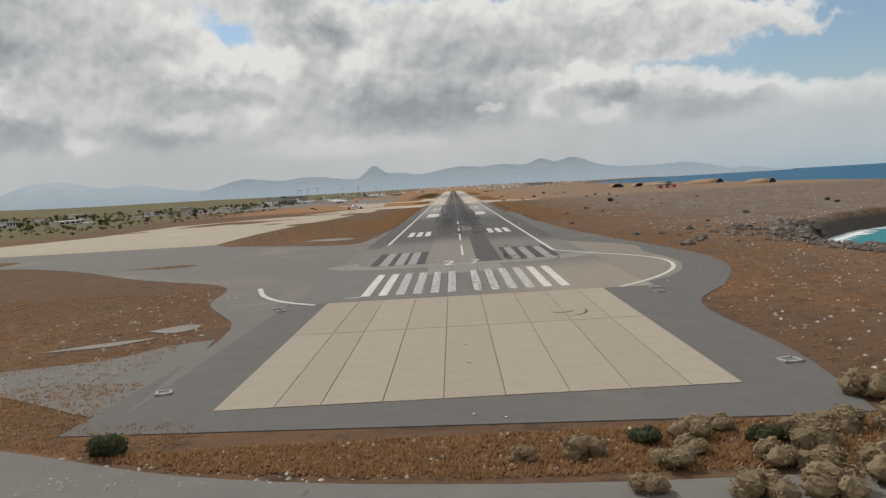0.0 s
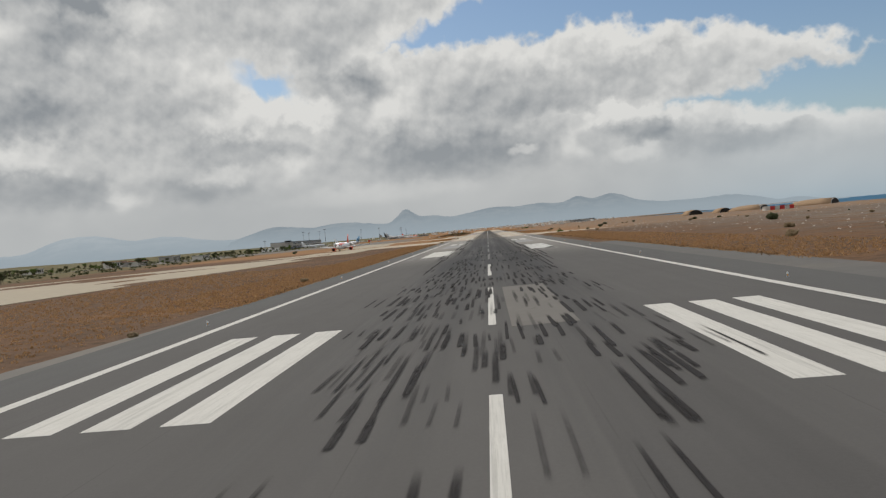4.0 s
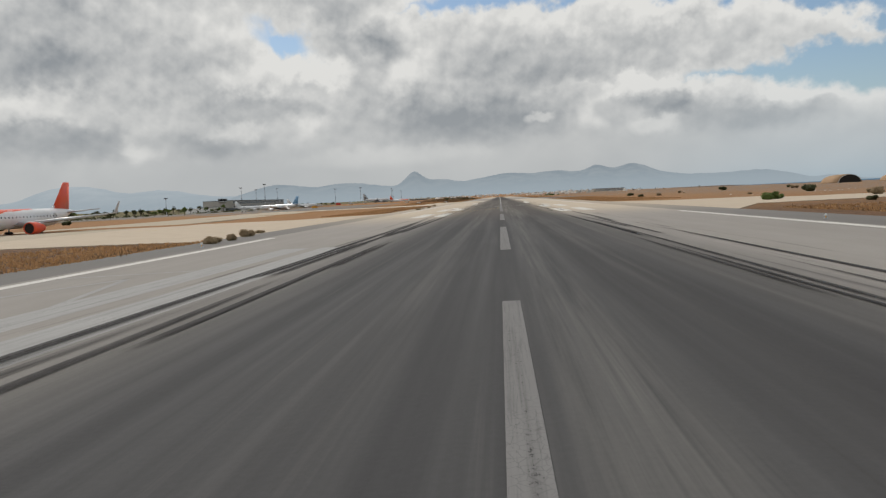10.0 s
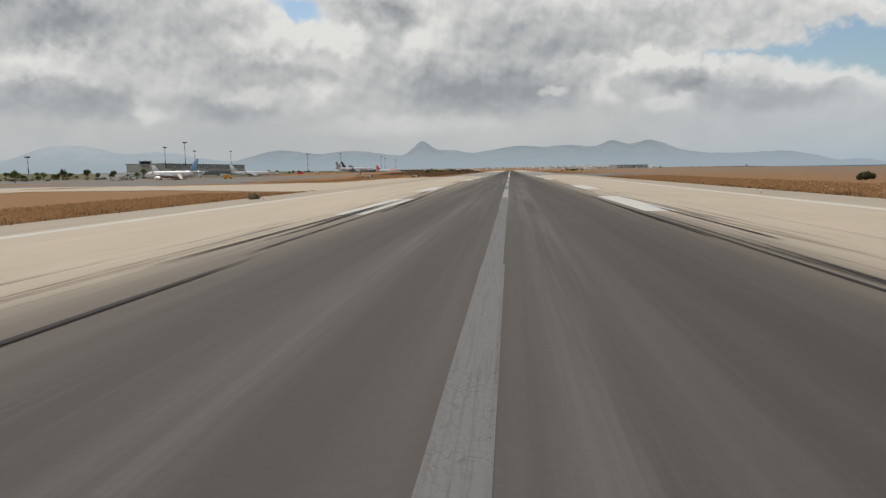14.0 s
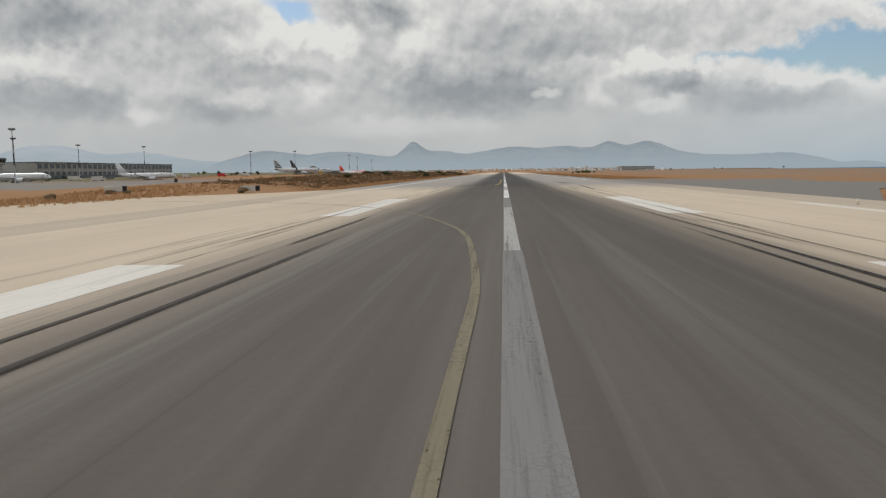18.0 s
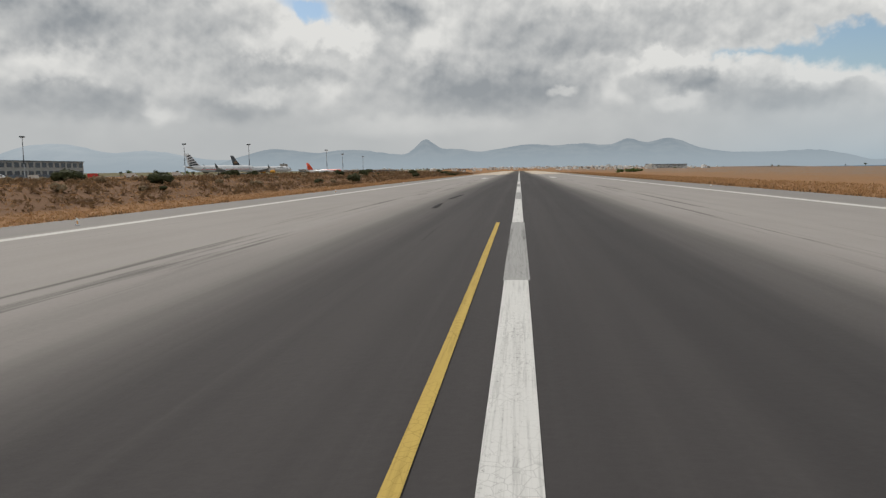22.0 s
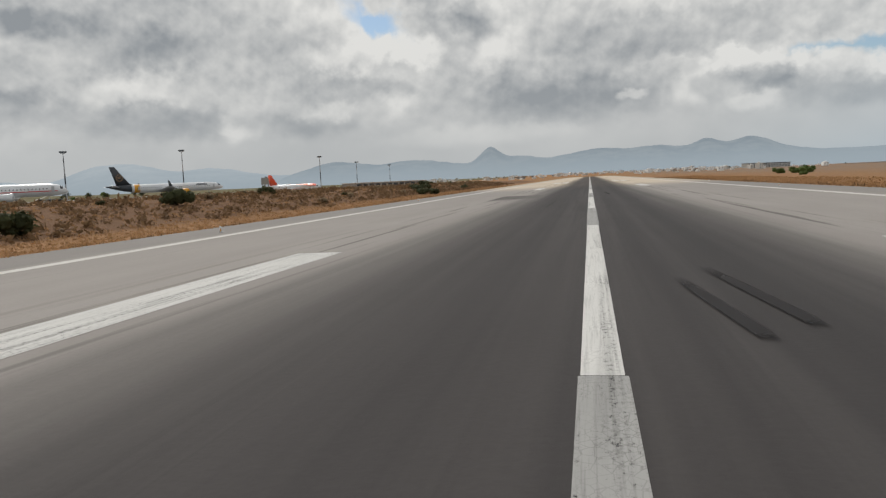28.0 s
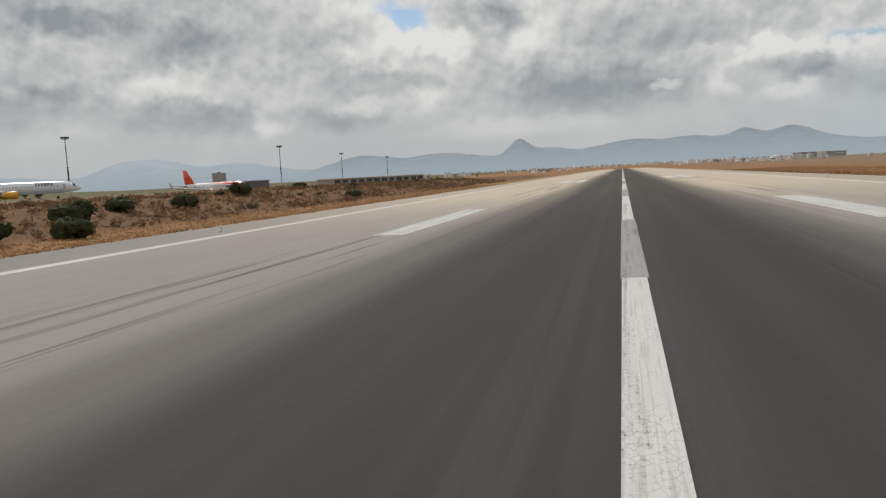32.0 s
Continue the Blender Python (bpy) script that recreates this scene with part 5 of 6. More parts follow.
def long_building(name, label, x, y, turn, length, depth, h, wall, roofmat, rows=2, bays=12, winmat=None, roof_over=0.8, base=None):
    """A long block with rows of window panels on its long sides; length runs along its own y."""
    t = group_of(name, label, "building")
    part("wall", box_bm(-depth / 2, depth / 2, -length / 2, length / 2, -1.2, h), wall, t)
    part("roof", box_bm(-depth / 2 - roof_over, depth / 2 + roof_over, -length / 2 - roof_over, length / 2 + roof_over, h, h + 0.55, 0.08), roofmat, t)
    if base:
        part("plinth", box_bm(-depth / 2 - 0.25, depth / 2 + 0.25, -length / 2 - 0.25, length / 2 + 0.25, -1.2, h * 0.18), base, t)
    bw, rh = length / bays, h / rows
    pane = bpy.data.meshes.new("window")
    bm = box_bm(-0.08, 0.08, -bw * 0.34, bw * 0.34, -rh * 0.28, rh * 0.28)
    bm.to_mesh(pane)
    bm.free()
    pane.materials.append(winmat or GLASS)
    sill = bpy.data.meshes.new("sill")
    bm = box_bm(-0.16, 0.16, -bw * 0.38, bw * 0.38, -0.09, 0.09)
    bm.to_mesh(sill)
    bm.free()
    sill.materials.append(CONCRETE)
    for sd in (1, -1):
        for i in range(bays):
            for j in range(rows):
                m = Matrix.Translation((sd * (depth / 2 + 0.02), -length / 2 + bw * (i + 0.5), rh * (j + 0.55)))
                w = shared("window", pane, t, m)
                shared("sill", sill, w, Matrix.Translation((sd * 0.06, 0, -rh * 0.3)))
    t.matrix_basis = Matrix.Translation((x, y, float(height(x, y)) + 0.1)) @ Matrix.Rotation(turn, 4, "Z")
    return t


long_building("terminal_building", "long grey terminal with dark glazed upper floor", -365, 1563, 0.0, 232, 40, 11.6, CONCRETE, SLATE, 2, 30, base=SLATE)
long_building("terminal_annex", "low white annex with pale flat roof beside the terminal", -372, 1415, 0.05, 44, 30, 4.8, CHALK, CHALK, 1, 8, winmat=CONCRETE)
long_building("office_block", "long white barracks block with rows of windows", 346, 2948, -0.59, 205, 14, 8.8, PLASTER, SLATE, 3, 26, roof_over=1.4)
long_building("service_shed", "dark blue-grey service shed with a flat roof", -222, 1895, 0.5, 34, 14, 6.0, SLATE, ROOFGREY, 1, 6)
long_building("warehouse", "long low white-roofed warehouse", -178, 1992, -0.55, 86, 18, 4.6, CONCRETE, PLASTER, 1, 12)
for x, y, tr, ln, dp, h, wl, rf in ((-346, 850, 0.2, 26, 12, 5.0, PLASTER, ROOFRED), (-420, 700, 0.1, 70, 9, 3.4, PLASTER, PLASTER), (-470, 640, 0.15, 60, 9, 3.2, PLASTER, ROOFGREY),
                                    (-520, 760, -0.2, 22, 12, 5.5, PLASTER, ROOFGREY), (-390, 930, 0.3, 40, 14, 5.0, CONCRETE, ROOFRED), (-450, 1010, 0.0, 30, 14, 6.0, PLASTER, ROOFRED),
                                    (-560, 900, 0.4, 24, 12, 6.0, PLASTER, ROOFRED), (-340, 1000, 0.2, 46, 12, 4.4, PLASTER, ROOFGREY), (-610, 1100, 0.1, 30, 16, 6.5, PLASTER, PLASTER),
                                    (-330, 560, 0.3, 18, 8, 3.2, PLASTER, PLASTER), (-455, 1180, 0.2, 50, 20, 7.0, CONCRETE, ROOFGREY), (-700, 820, 0.2, 30, 14, 6.0, PLASTER, ROOFRED)):
    long_building("outbuilding", "low pale outbuilding among scrub beside the airfield", x, y, tr, ln, dp, h, wl, rf, 1, 5)


def water_tank(x, y, z):
    t = group_of("water_tank", "square concrete water tank on legs", "water tank", at=(x, y, z))
    part("tank", box_bm(-3.2, 3.2, -3.2, 3.2, 7.2, 12.6, 0.1), CONCRETE, t)
    for sx in (-1, 1):
        for sy in (-1, 1):
            part("leg", box_bm(sx * 2.6 - 0.35, sx * 2.6 + 0.35, sy * 2.6 - 0.35, sy * 2.6 + 0.35, -0.5, 7.2), CONCRETE, t)
    part("hatch", box_bm(-0.8, 0.8, -0.8, 0.8, 12.6, 13.3, 0.05), SLATE, t)


water_tank(-252, 1904, 0.0)


def shelter(x, y, turn, w, h, depth, label):
    """An earth-covered hardened shelter with a dark arched mouth."""
    z = float(height(x, y))
    t = group_of("earth_shelter", label, "bunker")
    rng = random.Random(int(x * 3 + y))
    n = 16
    rings = []
    for k, (dy, s) in enumerate(((-depth * 0.5, 1.0), (-depth * 0.2, 1.04), (depth * 0.2, 1.0), (depth * 0.5, 0.78), (depth * 0.68, 0.3))):
        rings.append([(math.cos(math.pi * q / (n - 1)) * w / 2 * s * 1.10 * rng.uniform(0.97, 1.03), dy, max(-0.6, math.sin(math.pi * q / (n - 1)) * h * s * 1.04 * rng.uniform(0.96, 1.04) - 0.5)) for q in range(n)])
    part("mound", loft_bm(rings), MOUND, t, "", True)
    arch = [[(math.cos(math.pi * q / (n - 1)) * w / 2 * s, dy, math.sin(math.pi * q / (n - 1)) * h * s - 0.4) for q in range(n)] for dy, s in ((-depth * 0.5 - 0.9, 1.0), (-depth * 0.5 + 0.3, 1.0))]
    part("portal", loft_bm(arch, False), CONCRETE, t)
    # a solid dark panel across the portal stands in for the shaded inside
    door = [[(px * 0.975, -depth * 0.5 - 0.8 + q, pz * 0.975) for px, _, pz in arch[0]] for q in (0, 0.3)]
    part("doorway", loft_bm(door), INNER_DARK, t, "near-black panel painted for the shade in the mouth")
    t.matrix_basis = Matrix.Translation((x, y, z)) @ Matrix.Rotation(turn, 4, "Z")


shelter(250, 1066, 0.12, 17, 6.2, 26, "tan earth-covered shelter with a dark arched mouth")
shelter(276, 1034, 0.12, 14, 5.4, 24, "tan earth-covered shelter with a dark arched mouth")
shelter(358, 972, 0.9, 30, 6.0, 40, "broad tan earth-covered shelter above the shore")
shelter(350, 757, 0.8, 20, 5.4, 26, "tan earth-covered shelter above the shore")
shelter(300, 1010, 0.9, 26, 5.6, 34, "broad tan earth-covered shelter above the shore")


def canopy_hut(x, y, turn):
    z = float(height(x, y))
    t = group_of("canopy_hut", "low hut with red and white panels under a flat pale canopy", "hut")
    for k in range(6):
        part("wall_panel", box_bm(-13 + k * 4.2, -9 + k * 4.2, -3, 3, -0.5, 3.3, 0.04), RED if k % 2 else PLASTER, t)
    part("canopy", box_bm(-15, 15, -4.6, 4.6, 5.0, 5.5, 0.08), PLASTER, t)
    for k in range(4):
        for sy in (-1, 1):
            part("post", tube_bm((-14 + k * 9.3, sy * 4.2, -0.5), (-14 + k * 9.3, sy * 4.2, 5.0), 0.14, 0.14, 8), STEEL, t)
    t.matrix_basis = Matrix.Translation((x, y, z)) @ Matrix.Rotation(turn, 4, "Z")


canopy_hut(249, 783, 0.1)


def house_kind(seed):
    rng = random.Random(seed)
    w, d, h = rng.uniform(9, 16), rng.uniform(8, 12), rng.choice((4.0, 6.8, 7.2, 9.8))
    t = group_of("house", "small pale flat-roofed town house", "house")
    tagged(t, group="town houses")
    wall = rng.choice((CHALK, CHALK, CHALK, PLASTER, CONCRETE))
    part("wall", box_bm(-w / 2, w / 2, -d / 2, d / 2, -2.0, h), wall, t)
    part("roof", box_bm(-w / 2 - 0.3, w / 2 + 0.3, -d / 2 - 0.3, d / 2 + 0.3, h, h + 0.5), rng.choice((CHALK, CHALK, ROOFGREY, ROOFRED)), t)
    part("stair_head", box_bm(-w * 0.1, w * 0.22, -d * 0.1, d * 0.3, h + 0.5, h + 2.6), wall, t)
    for k in range(int(h // 3)):
        for sx in (-0.25, 0.25):
            part("window", box_bm(sx * w - 0.7, sx * w + 0.7, -d / 2 - 0.06, -d / 2 + 0.1, 0.9 + 3 * k, 2.3 + 3 * k), GLASS, t)
    return t


def build_town():
    rng = random.Random(5)
    kinds = [house_kind(k) for k in range(8)]
    for k in range(296):
        far = rng.random()
        y = 2350 + 2000 * far ** 0.9
        b = rng.gauss(1.5, 5.0) if k % 3 else rng.uniform(-13, 13)
        x = (y - 1000) * math.tan(radians(b))
        if abs(x) < 70 and y < 2760:
            x += 160 if x >= 0 else -160
        if x > float(coast(y)) - 60:
            continue
        z = float(height(x, y))
        m = Matrix.Translation((x, y, z)) @ Matrix.Rotation(rng.uniform(-0.1, 0.9), 4, "Z") @ Matrix.Scale(rng.uniform(0.48, 0.80), 4)
        if k < 8:
            kinds[k].matrix_basis = m
        else:
            copy_thing(kinds[k % 8], m)


build_town()


# ---- plants ----
def leaf_cloud(rng, lobes, count, size, flat=1.0):
    """Many small leaf blades scattered in the shells of a few lobes: vertices and faces."""
    verts, faces = [], []
    for _ in range(count):
        cx, cy, cz, r = lobes[rng.randrange(len(lobes))]
        d = Vector((rng.gauss(0, 1), rng.gauss(0, 1), rng.gauss(0, 1))).normalized()
        p = Vector((cx, cy, cz)) + d * r * rng.uniform(0.55, 1.08)
        p.z = cz + (p.z - cz) * flat
        a = Vector((rng.gauss(0, 1), rng.gauss(0, 1), rng.gauss(0, 0.7))).normalized() * size * rng.uniform(0.6, 1.4)
        b = a.cross(d).normalized() * size * rng.uniform(0.35, 0.7) if a.cross(d).length > 1e-4 else Vector((size, 0, 0))
        k = len(verts)
        verts += [p - a, p + b, p + a * 1.1, p - b]
        faces.append((k, k + 1, k + 2, k + 3))
    return verts, faces


def bush_kind(seed, mat, label, count=620, size=0.11):
    rng = random.Random(seed)
    t = group_of("bush", label, "bush")
    lobes = [(rng.uniform(-0.6, 0.6), rng.uniform(-0.6, 0.6), rng.uniform(0.35, 0.8), rng.uniform(0.35, 0.62)) for _ in range(7)]
    v, f = leaf_cloud(rng, lobes, count, size, 0.9)
    mesh_ob("foliage", v, f, mat, t)
    core = bmesh.new()
    for cx, cy, cz, r in lobes:
        bmesh.ops.create_icosphere(core, subdivisions=2, radius=r * 0.82, matrix=Matrix.Translation((cx, cy, cz * 0.92)))
    for q in core.verts:
        q.co += Vector((rng.uniform(-1, 1), rng.uniform(-1, 1), rng.uniform(-1, 1))) * 0.09
    part("inner_clump", core, mat, t)
    stems = bmesh.new()
    for k in range(5):
        a = k * math.tau / 5
        bmesh.ops.create_cone(stems, segments=5, radius1=0.05, radius2=0.02, depth=0.9, cap_ends=False, matrix=Matrix.Translation((math.cos(a) * 0.15, math.sin(a) * 0.15, 0.3)) @ Matrix.Rotation(0.35, 4, Vector((-math.sin(a), math.cos(a), 0))))
    part("rootstock", stems, BARK, t)
    return t


def build_bushes():
    rng = random.Random(17)
    green = [bush_kind(k, LEAF, "dark olive-green bush on dry ground") for k in (1, 2, 3)]
    dry = [bush_kind(k, TWIG, "pale brown dried-out shrub", 700, 0.10) for k in (4, 5, 6)]
    fresh = [bush_kind(7, LEAF_FRESH, "bright green leafy bush")]
    spots = [(green, x, y, s) for x, y, s in (
        (-26.4, -70.5, 1.5), (-45, 1120, 1.5), (-50, 1182, 1.6), (-44, 1192, 1.8), (-37.5, 1274, 2.0), (-45, 1290, 1.5), (-43, 1310, 1.8), (-45, 1322, 1.6), (-48, 1345, 1.4),
        (-38, 1378, 1.6), (-43, 1408, 1.7), (-47, 1440, 1.3), (-39, 1506, 1.7), (-42, 1516, 1.5), (-35, 1494, 1.5), (-34, 1500, 1.3), (-41, 1524, 1.6), (-46, 1545, 1.6), (-50, 1570, 1.4),
        (-37, 1560, 1.3), (-52, 1235, 1.7), (-55, 1255, 1.4), (9.7, -74, 1.1), (17.2, -74.7, 1.3), (107.6, 412.3, 2.6), (86, 700, 2.2), (60, 840, 1.4), (120, 905, 2.0), (52, 770, 1.1), (140, 640, 1.8), (-150, 700, 1.6), (-165, 760, 1.8))]
    spots += [(dry, x, y, s) for x, y, s in (
        (5.5, -75.4, 1.3), (13, -73.4, 1.5), (15, -72, 1.2), (19.6, -75.6, 1.6), (27.7, -66.9, 1.9), (22.7, -72.7, 1.6), (13.6, -82.7, 1.6), (17.5, -82.5, 1.7), (20.5, -81.3, 1.9), (24, -78, 1.8), (26, -74, 1.7), (29, -71, 1.6),
        (10.5, -78, 1.3), (16, -78.5, 1.5), (22, -84, 1.7), (8, -81, 1.2), (2.0, -75.5, 0.9), (30.5, -79, 1.9), (12, -76, 1.2), (18.5, -79, 1.4), (25, -82, 1.6), (28, -76, 1.5), (20, -72.5, 1.1))]
    for k in range(170):
        y = rng.uniform(1050, 1680)
        spots.append((dry if rng.random() < 0.80 else green, rng.uniform(-58, -37), y, rng.uniform(0.3, 0.85)))
    for k in range(34):
        spots.append((rng.choice((dry, dry, green)), rng.uniform(38, 180), rng.uniform(20, 900), rng.uniform(0.5, 1.5)))
    for x, y, s in ((46.6, 618.8, 1.5), (74.5, 1632, 3.4), (79, 1638, 2.8), (70, 1640, 2.4), (49, 621, 1.1), (58, 1560, 1.3), (92, 1700, 2.2)):
        spots.append((fresh, x, y, s))
    # low heaps of dry weed at the pavement's edge
    for x, y in ((-25.9, 552), (-28.4, 569), (-25.6, 547), (-27.0, 560), (-24.2, 702), (-24.4, 709), (-25.4, 732), (-24.0, 737), (-26.2, 784), (-31.3, 244.7), (-28.9, 177), (-39, 1017), (-54, 1011), (-57, 1012), (-57.4, 998)):
        spots.append((dry, x, y, rng.uniform(0.5, 0.9)))
    used = set()
    for kind, x, y, s in spots:
        src = kind[rng.randrange(len(kind))]
        m = Matrix.Translation((x, y, float(height(x, y)) - 0.06 * s)) @ Matrix.Rotation(rng.uniform(0, 6.28), 4, "Z") @ Matrix.Diagonal((s, s, s * rng.uniform(0.75, 1.0), 1))
        if src.name in used:
            b = copy_thing(src, m)
        else:
            used.add(src.name)
            b = src
        b.matrix_basis = m
    return green


build_bushes()


def tree_kind(seed, mat, label, h=7.0):
    rng = random.Random(seed)
    t = group_of("tree", label, "tree")
    tr = bmesh.new()
    lobes = []
    bmesh.ops.create_cone(tr, segments=8, radius1=0.32, radius2=0.16, depth=h * 0.5, cap_ends=True, matrix=Matrix.Translation((0, 0, h * 0.23)))
    for k in range(6):
        a, r = k * math.tau / 6 + rng.uniform(-0.4, 0.4), rng.uniform(0.9, 2.0)
        top = Vector((math.cos(a) * r, math.sin(a) * r, h * rng.uniform(0.55, 0.85)))
        lobes.append((top.x, top.y, top.z, rng.uniform(0.9, 1.6)))
        mid = (Vector((0, 0, h * 0.42)) + top) / 2
        q = (top - Vector((0, 0, h * 0.42))).to_track_quat("Z", "Y").to_matrix().to_4x4()
        bmesh.ops.create_cone(tr, segments=5, radius1=0.13, radius2=0.04, depth=(top - Vector((0, 0, h * 0.42))).length, cap_ends=False, matrix=Matrix.Translation(mid) @ q)
    lobes.append((0, 0, h * 0.85, 1.4))
    part("trunk", tr, BARK, t)
    v, f = leaf_cloud(rng, lobes, 900, 0.26)
    mesh_ob("crown", v, f, mat, t)
    return t


def build_trees():
    rng = random.Random(23)
    kinds = [tree_kind(k, LEAF if k % 3 else LEAF_FRESH, "dark green tree with an uneven crown", rng.uniform(5.5, 8.0)) for k in range(5)]
    spots = []
    for k in range(190):
        spots.append((rng.uniform(-800, -240), rng.uniform(380, 1250)))
    for k in range(46):
        spots.append((rng.uniform(-430, -330), rng.uniform(1120, 1380)))
    for k in range(26):
        y = rng.uniform(2000, 3100)
        spots.append((rng.choice((-1, 1)) * rng.uniform(90, 420), y))
    for k in range(10):
        spots.append((rng.uniform(-330, -280), rng.uniform(1700, 1800)))
    n = 0
    for x, y in spots:
        if x > float(coast(y)) - 50 or (-250 < x and y < 450):
            continue
        s = rng.uniform(0.55, 1.15) * (0.6 if y > 1900 else 1.0)
        m = Matrix.Translation((x, y, float(height(x, y)) - 0.1)) @ Matrix.Rotation(rng.uniform(0, 6.28), 4, "Z") @ Matrix.Diagonal((s, s, s * rng.uniform(0.8, 1.1), 1))
        b = kinds[n] if n < len(kinds) else copy_thing(kinds[n % len(kinds)], m)
        b.matrix_basis = m
        n += 1


build_trees()


def build_scrub():
    """The belt of olive scrub inland of the airfield."""
    rng = random.Random(41)
    verts, faces = [], []
    for _ in range(1500):
        x, y = rng.uniform(-950, -225), rng.uniform(330, 1500)
        if x > -300 and y > 860:
            continue
        s, z = rng.uniform(0.6, 2.0), float(height(x, y))
        v, f = leaf_cloud(rng, [(x, y, z + s * 0.5, s), (x + s, y + rng.uniform(-s, s), z + s * 0.4, s * 0.7)], 14, s * 0.55, 0.7)
        k = len(verts)
        verts += v
        faces += [tuple(q + k for q in g) for g in f]
    ob = mesh_ob("olive_scrub", verts, faces, LEAF)
    tagged(ob, "belt of low olive-green scrub beyond the taxiway", "scrub", kind="stuff")


build_scrub()


def build_bank_scrub():
    """Low brown scrub all over the bank beside the runway."""
    rng = random.Random(58)
    verts, faces = [], []
    for _ in range(4200):
        x, y = rng.uniform(-60, -35), rng.uniform(1045, 1690)
        s, z = rng.uniform(0.25, 0.85), float(height(x, y))
        v, f = leaf_cloud(rng, [(x, y, z + s * 0.3, s), (x + s, y + rng.uniform(-s, s), z + s * 0.25, s * 0.7)], 16, s * 0.34, 0.6)
        k = len(verts)
        verts += v
        faces += [tuple(q + k for q in g) for g in f]
    ob = mesh_ob("bank_scrub", verts, faces, TUFT)
    tagged(ob, "low red-brown dry scrub covering the bank", "scrub", kind="stuff")


build_bank_scrub()


def build_grass():
    """Dry straw along the pavements and on the bank, denser and taller at the edge."""
    rng = np.random.RandomState(9)

    def tufts(n, x0, x1, y0, y1, hmin, hmax, power=1.0):
        x = x0 + (x1 - x0) * rng.rand(n) ** power
        y = y0 + (y1 - y0) * rng.rand(n)
        return x, y, hmin + (hmax - hmin) * rng.rand(n)
    sets = [tufts(14000, -27.8, -44, 200, 552, 0.10, 0.30, 1.8), tufts(9000, -28.2, -44, 664, 812, 0.10, 0.30, 1.8), tufts(15000, -27.6, -36, 1030, 1640, 0.06, 0.17, 1.3), tufts(6000, -36, -50, 1040, 1640, 0.08, 0.22),
            tufts(12000, 33.5, 55, 200, 576, 0.10, 0.30, 1.7), tufts(9000, 28.8, 50, 695, 960, 0.10, 0.30, 1.7), tufts(13000, 28.8, 48, 1126, 1700, 0.10, 0.30, 1.7),
            tufts(9000, -34, 30, -79, -70.5, 0.10, 0.34), tufts(12000, -110, -34, -60, 30, 0.08, 0.24), tufts(5000, -80, -22, -70, -50, 0.08, 0.28), tufts(9000, -85, -32, 150, 330, 0.08, 0.25), tufts(9000, 30, 90, -70, 110, 0.08, 0.22), tufts(2500, -64, -44, 900, 1040, 0.2, 0.45)]
    x, y, h = (np.concatenate([s[k] for s in sets]) for k in range(3))
    clear = ~((x < 50) & (x > 20) & (y > -66) & (y < 150) & (x < np.interp(y, [-66, -22, 10, 48, 90, 150], [27, 30.5, 46, 49.5, 43.5, 38])))
    clear &= ~((x < -20) & (y > -64) & (y < 26) & (x > np.interp(y, [-64, -41, -19, 1, 25], [-31.5, -31.5, -33.5, -43, -48])))
    clear &= ~((y > 20) & (y < 125) & (x < -24) & (x > -300))
    clear &= ~((y < -55) & (y < np.interp(x, [-110, -62, -35, -19, -2, 30], [-45, -58, -67.8, -74.8, -78.2, -79.2])))
    x, y, h = x[clear], y[clear], h[clear]
    z = height(x, y)
    n = len(x)
    blades = 4
    verts = np.zeros((n, blades, 3, 3))
    for b in range(blades):
        a = rng.rand(n) * 6.283
        lean = rng.rand(n) * 1.3
        w = 0.06 + 0.10 * rng.rand(n)
        ox, oy = (rng.rand(n) - 0.5) * 0.5, (rng.rand(n) - 0.5) * 0.5
        ca, sa = np.cos(a), np.sin(a)
        verts[:, b, 0] = np.stack([x + ox - sa * w, y + oy + ca * w, z - 0.03], -1)
        verts[:, b, 1] = np.stack([x + ox + sa * w, y + oy - ca * w, z - 0.03], -1)
        hh = h * (0.6 + 0.6 * rng.rand(n))
        verts[:, b, 2] = np.stack([x + ox + ca * lean * hh, y + oy + sa * lean * hh, z + hh], -1)
    v = verts.reshape(-1, 3)
    f = np.arange(len(v)).reshape(-1, 3)
    ob = mesh_ob("dry_grass", v.tolist(), f.tolist(), STRAW)
    tagged(ob, "dry straw-coloured grass along the pavement edges", "grass", kind="stuff")
    # darker weeds right at the edge
    rng2 = random.Random(3)
    verts, faces = [], []
    for side, runs in ((-1, ((205, 550, 28.3), (668, 810, 28.6), (1032, 1640, 28.0))), (1, ((210, 575, 33.9), (700, 958, 29.1), (1130, 1690, 29.2)))):
        for y0, y1, xe in runs:
            yy = y0
            while yy < y1:
                yy += rng2.expovariate(1 / 1.5)
                xx = side * (xe + rng2.uniform(-0.3, 0.9))
                s = rng2.uniform(0.14, 0.34) * rng2.choice((1, 1, 1.9)) * (0.55 if side < 0 and yy > 1000 else 1.0)
                zz = float(height(xx, yy))
                for _ in range(14):
                    a, l = rng2.uniform(0, 6.28), rng2.uniform(0.3, 1.0) * s
                    px, py = xx + rng2.gauss(0, s), yy + rng2.gauss(0, s)
                    k = len(verts)
                    verts += [(px - 0.1 * math.sin(a), py + 0.1 * math.cos(a), zz - 0.03), (px + 0.1 * math.sin(a), py - 0.1 * math.cos(a), zz - 0.03), (px + math.cos(a) * 0.3 * l, py + math.sin(a) * 0.3 * l, zz + l)]
                    faces.append((k, k + 1, k + 2))
    ob = mesh_ob("edge_weeds", verts, faces, TUFT)
    tagged(ob, "low dark weeds at the edge of the asphalt", "weeds", kind="stuff")


build_grass()


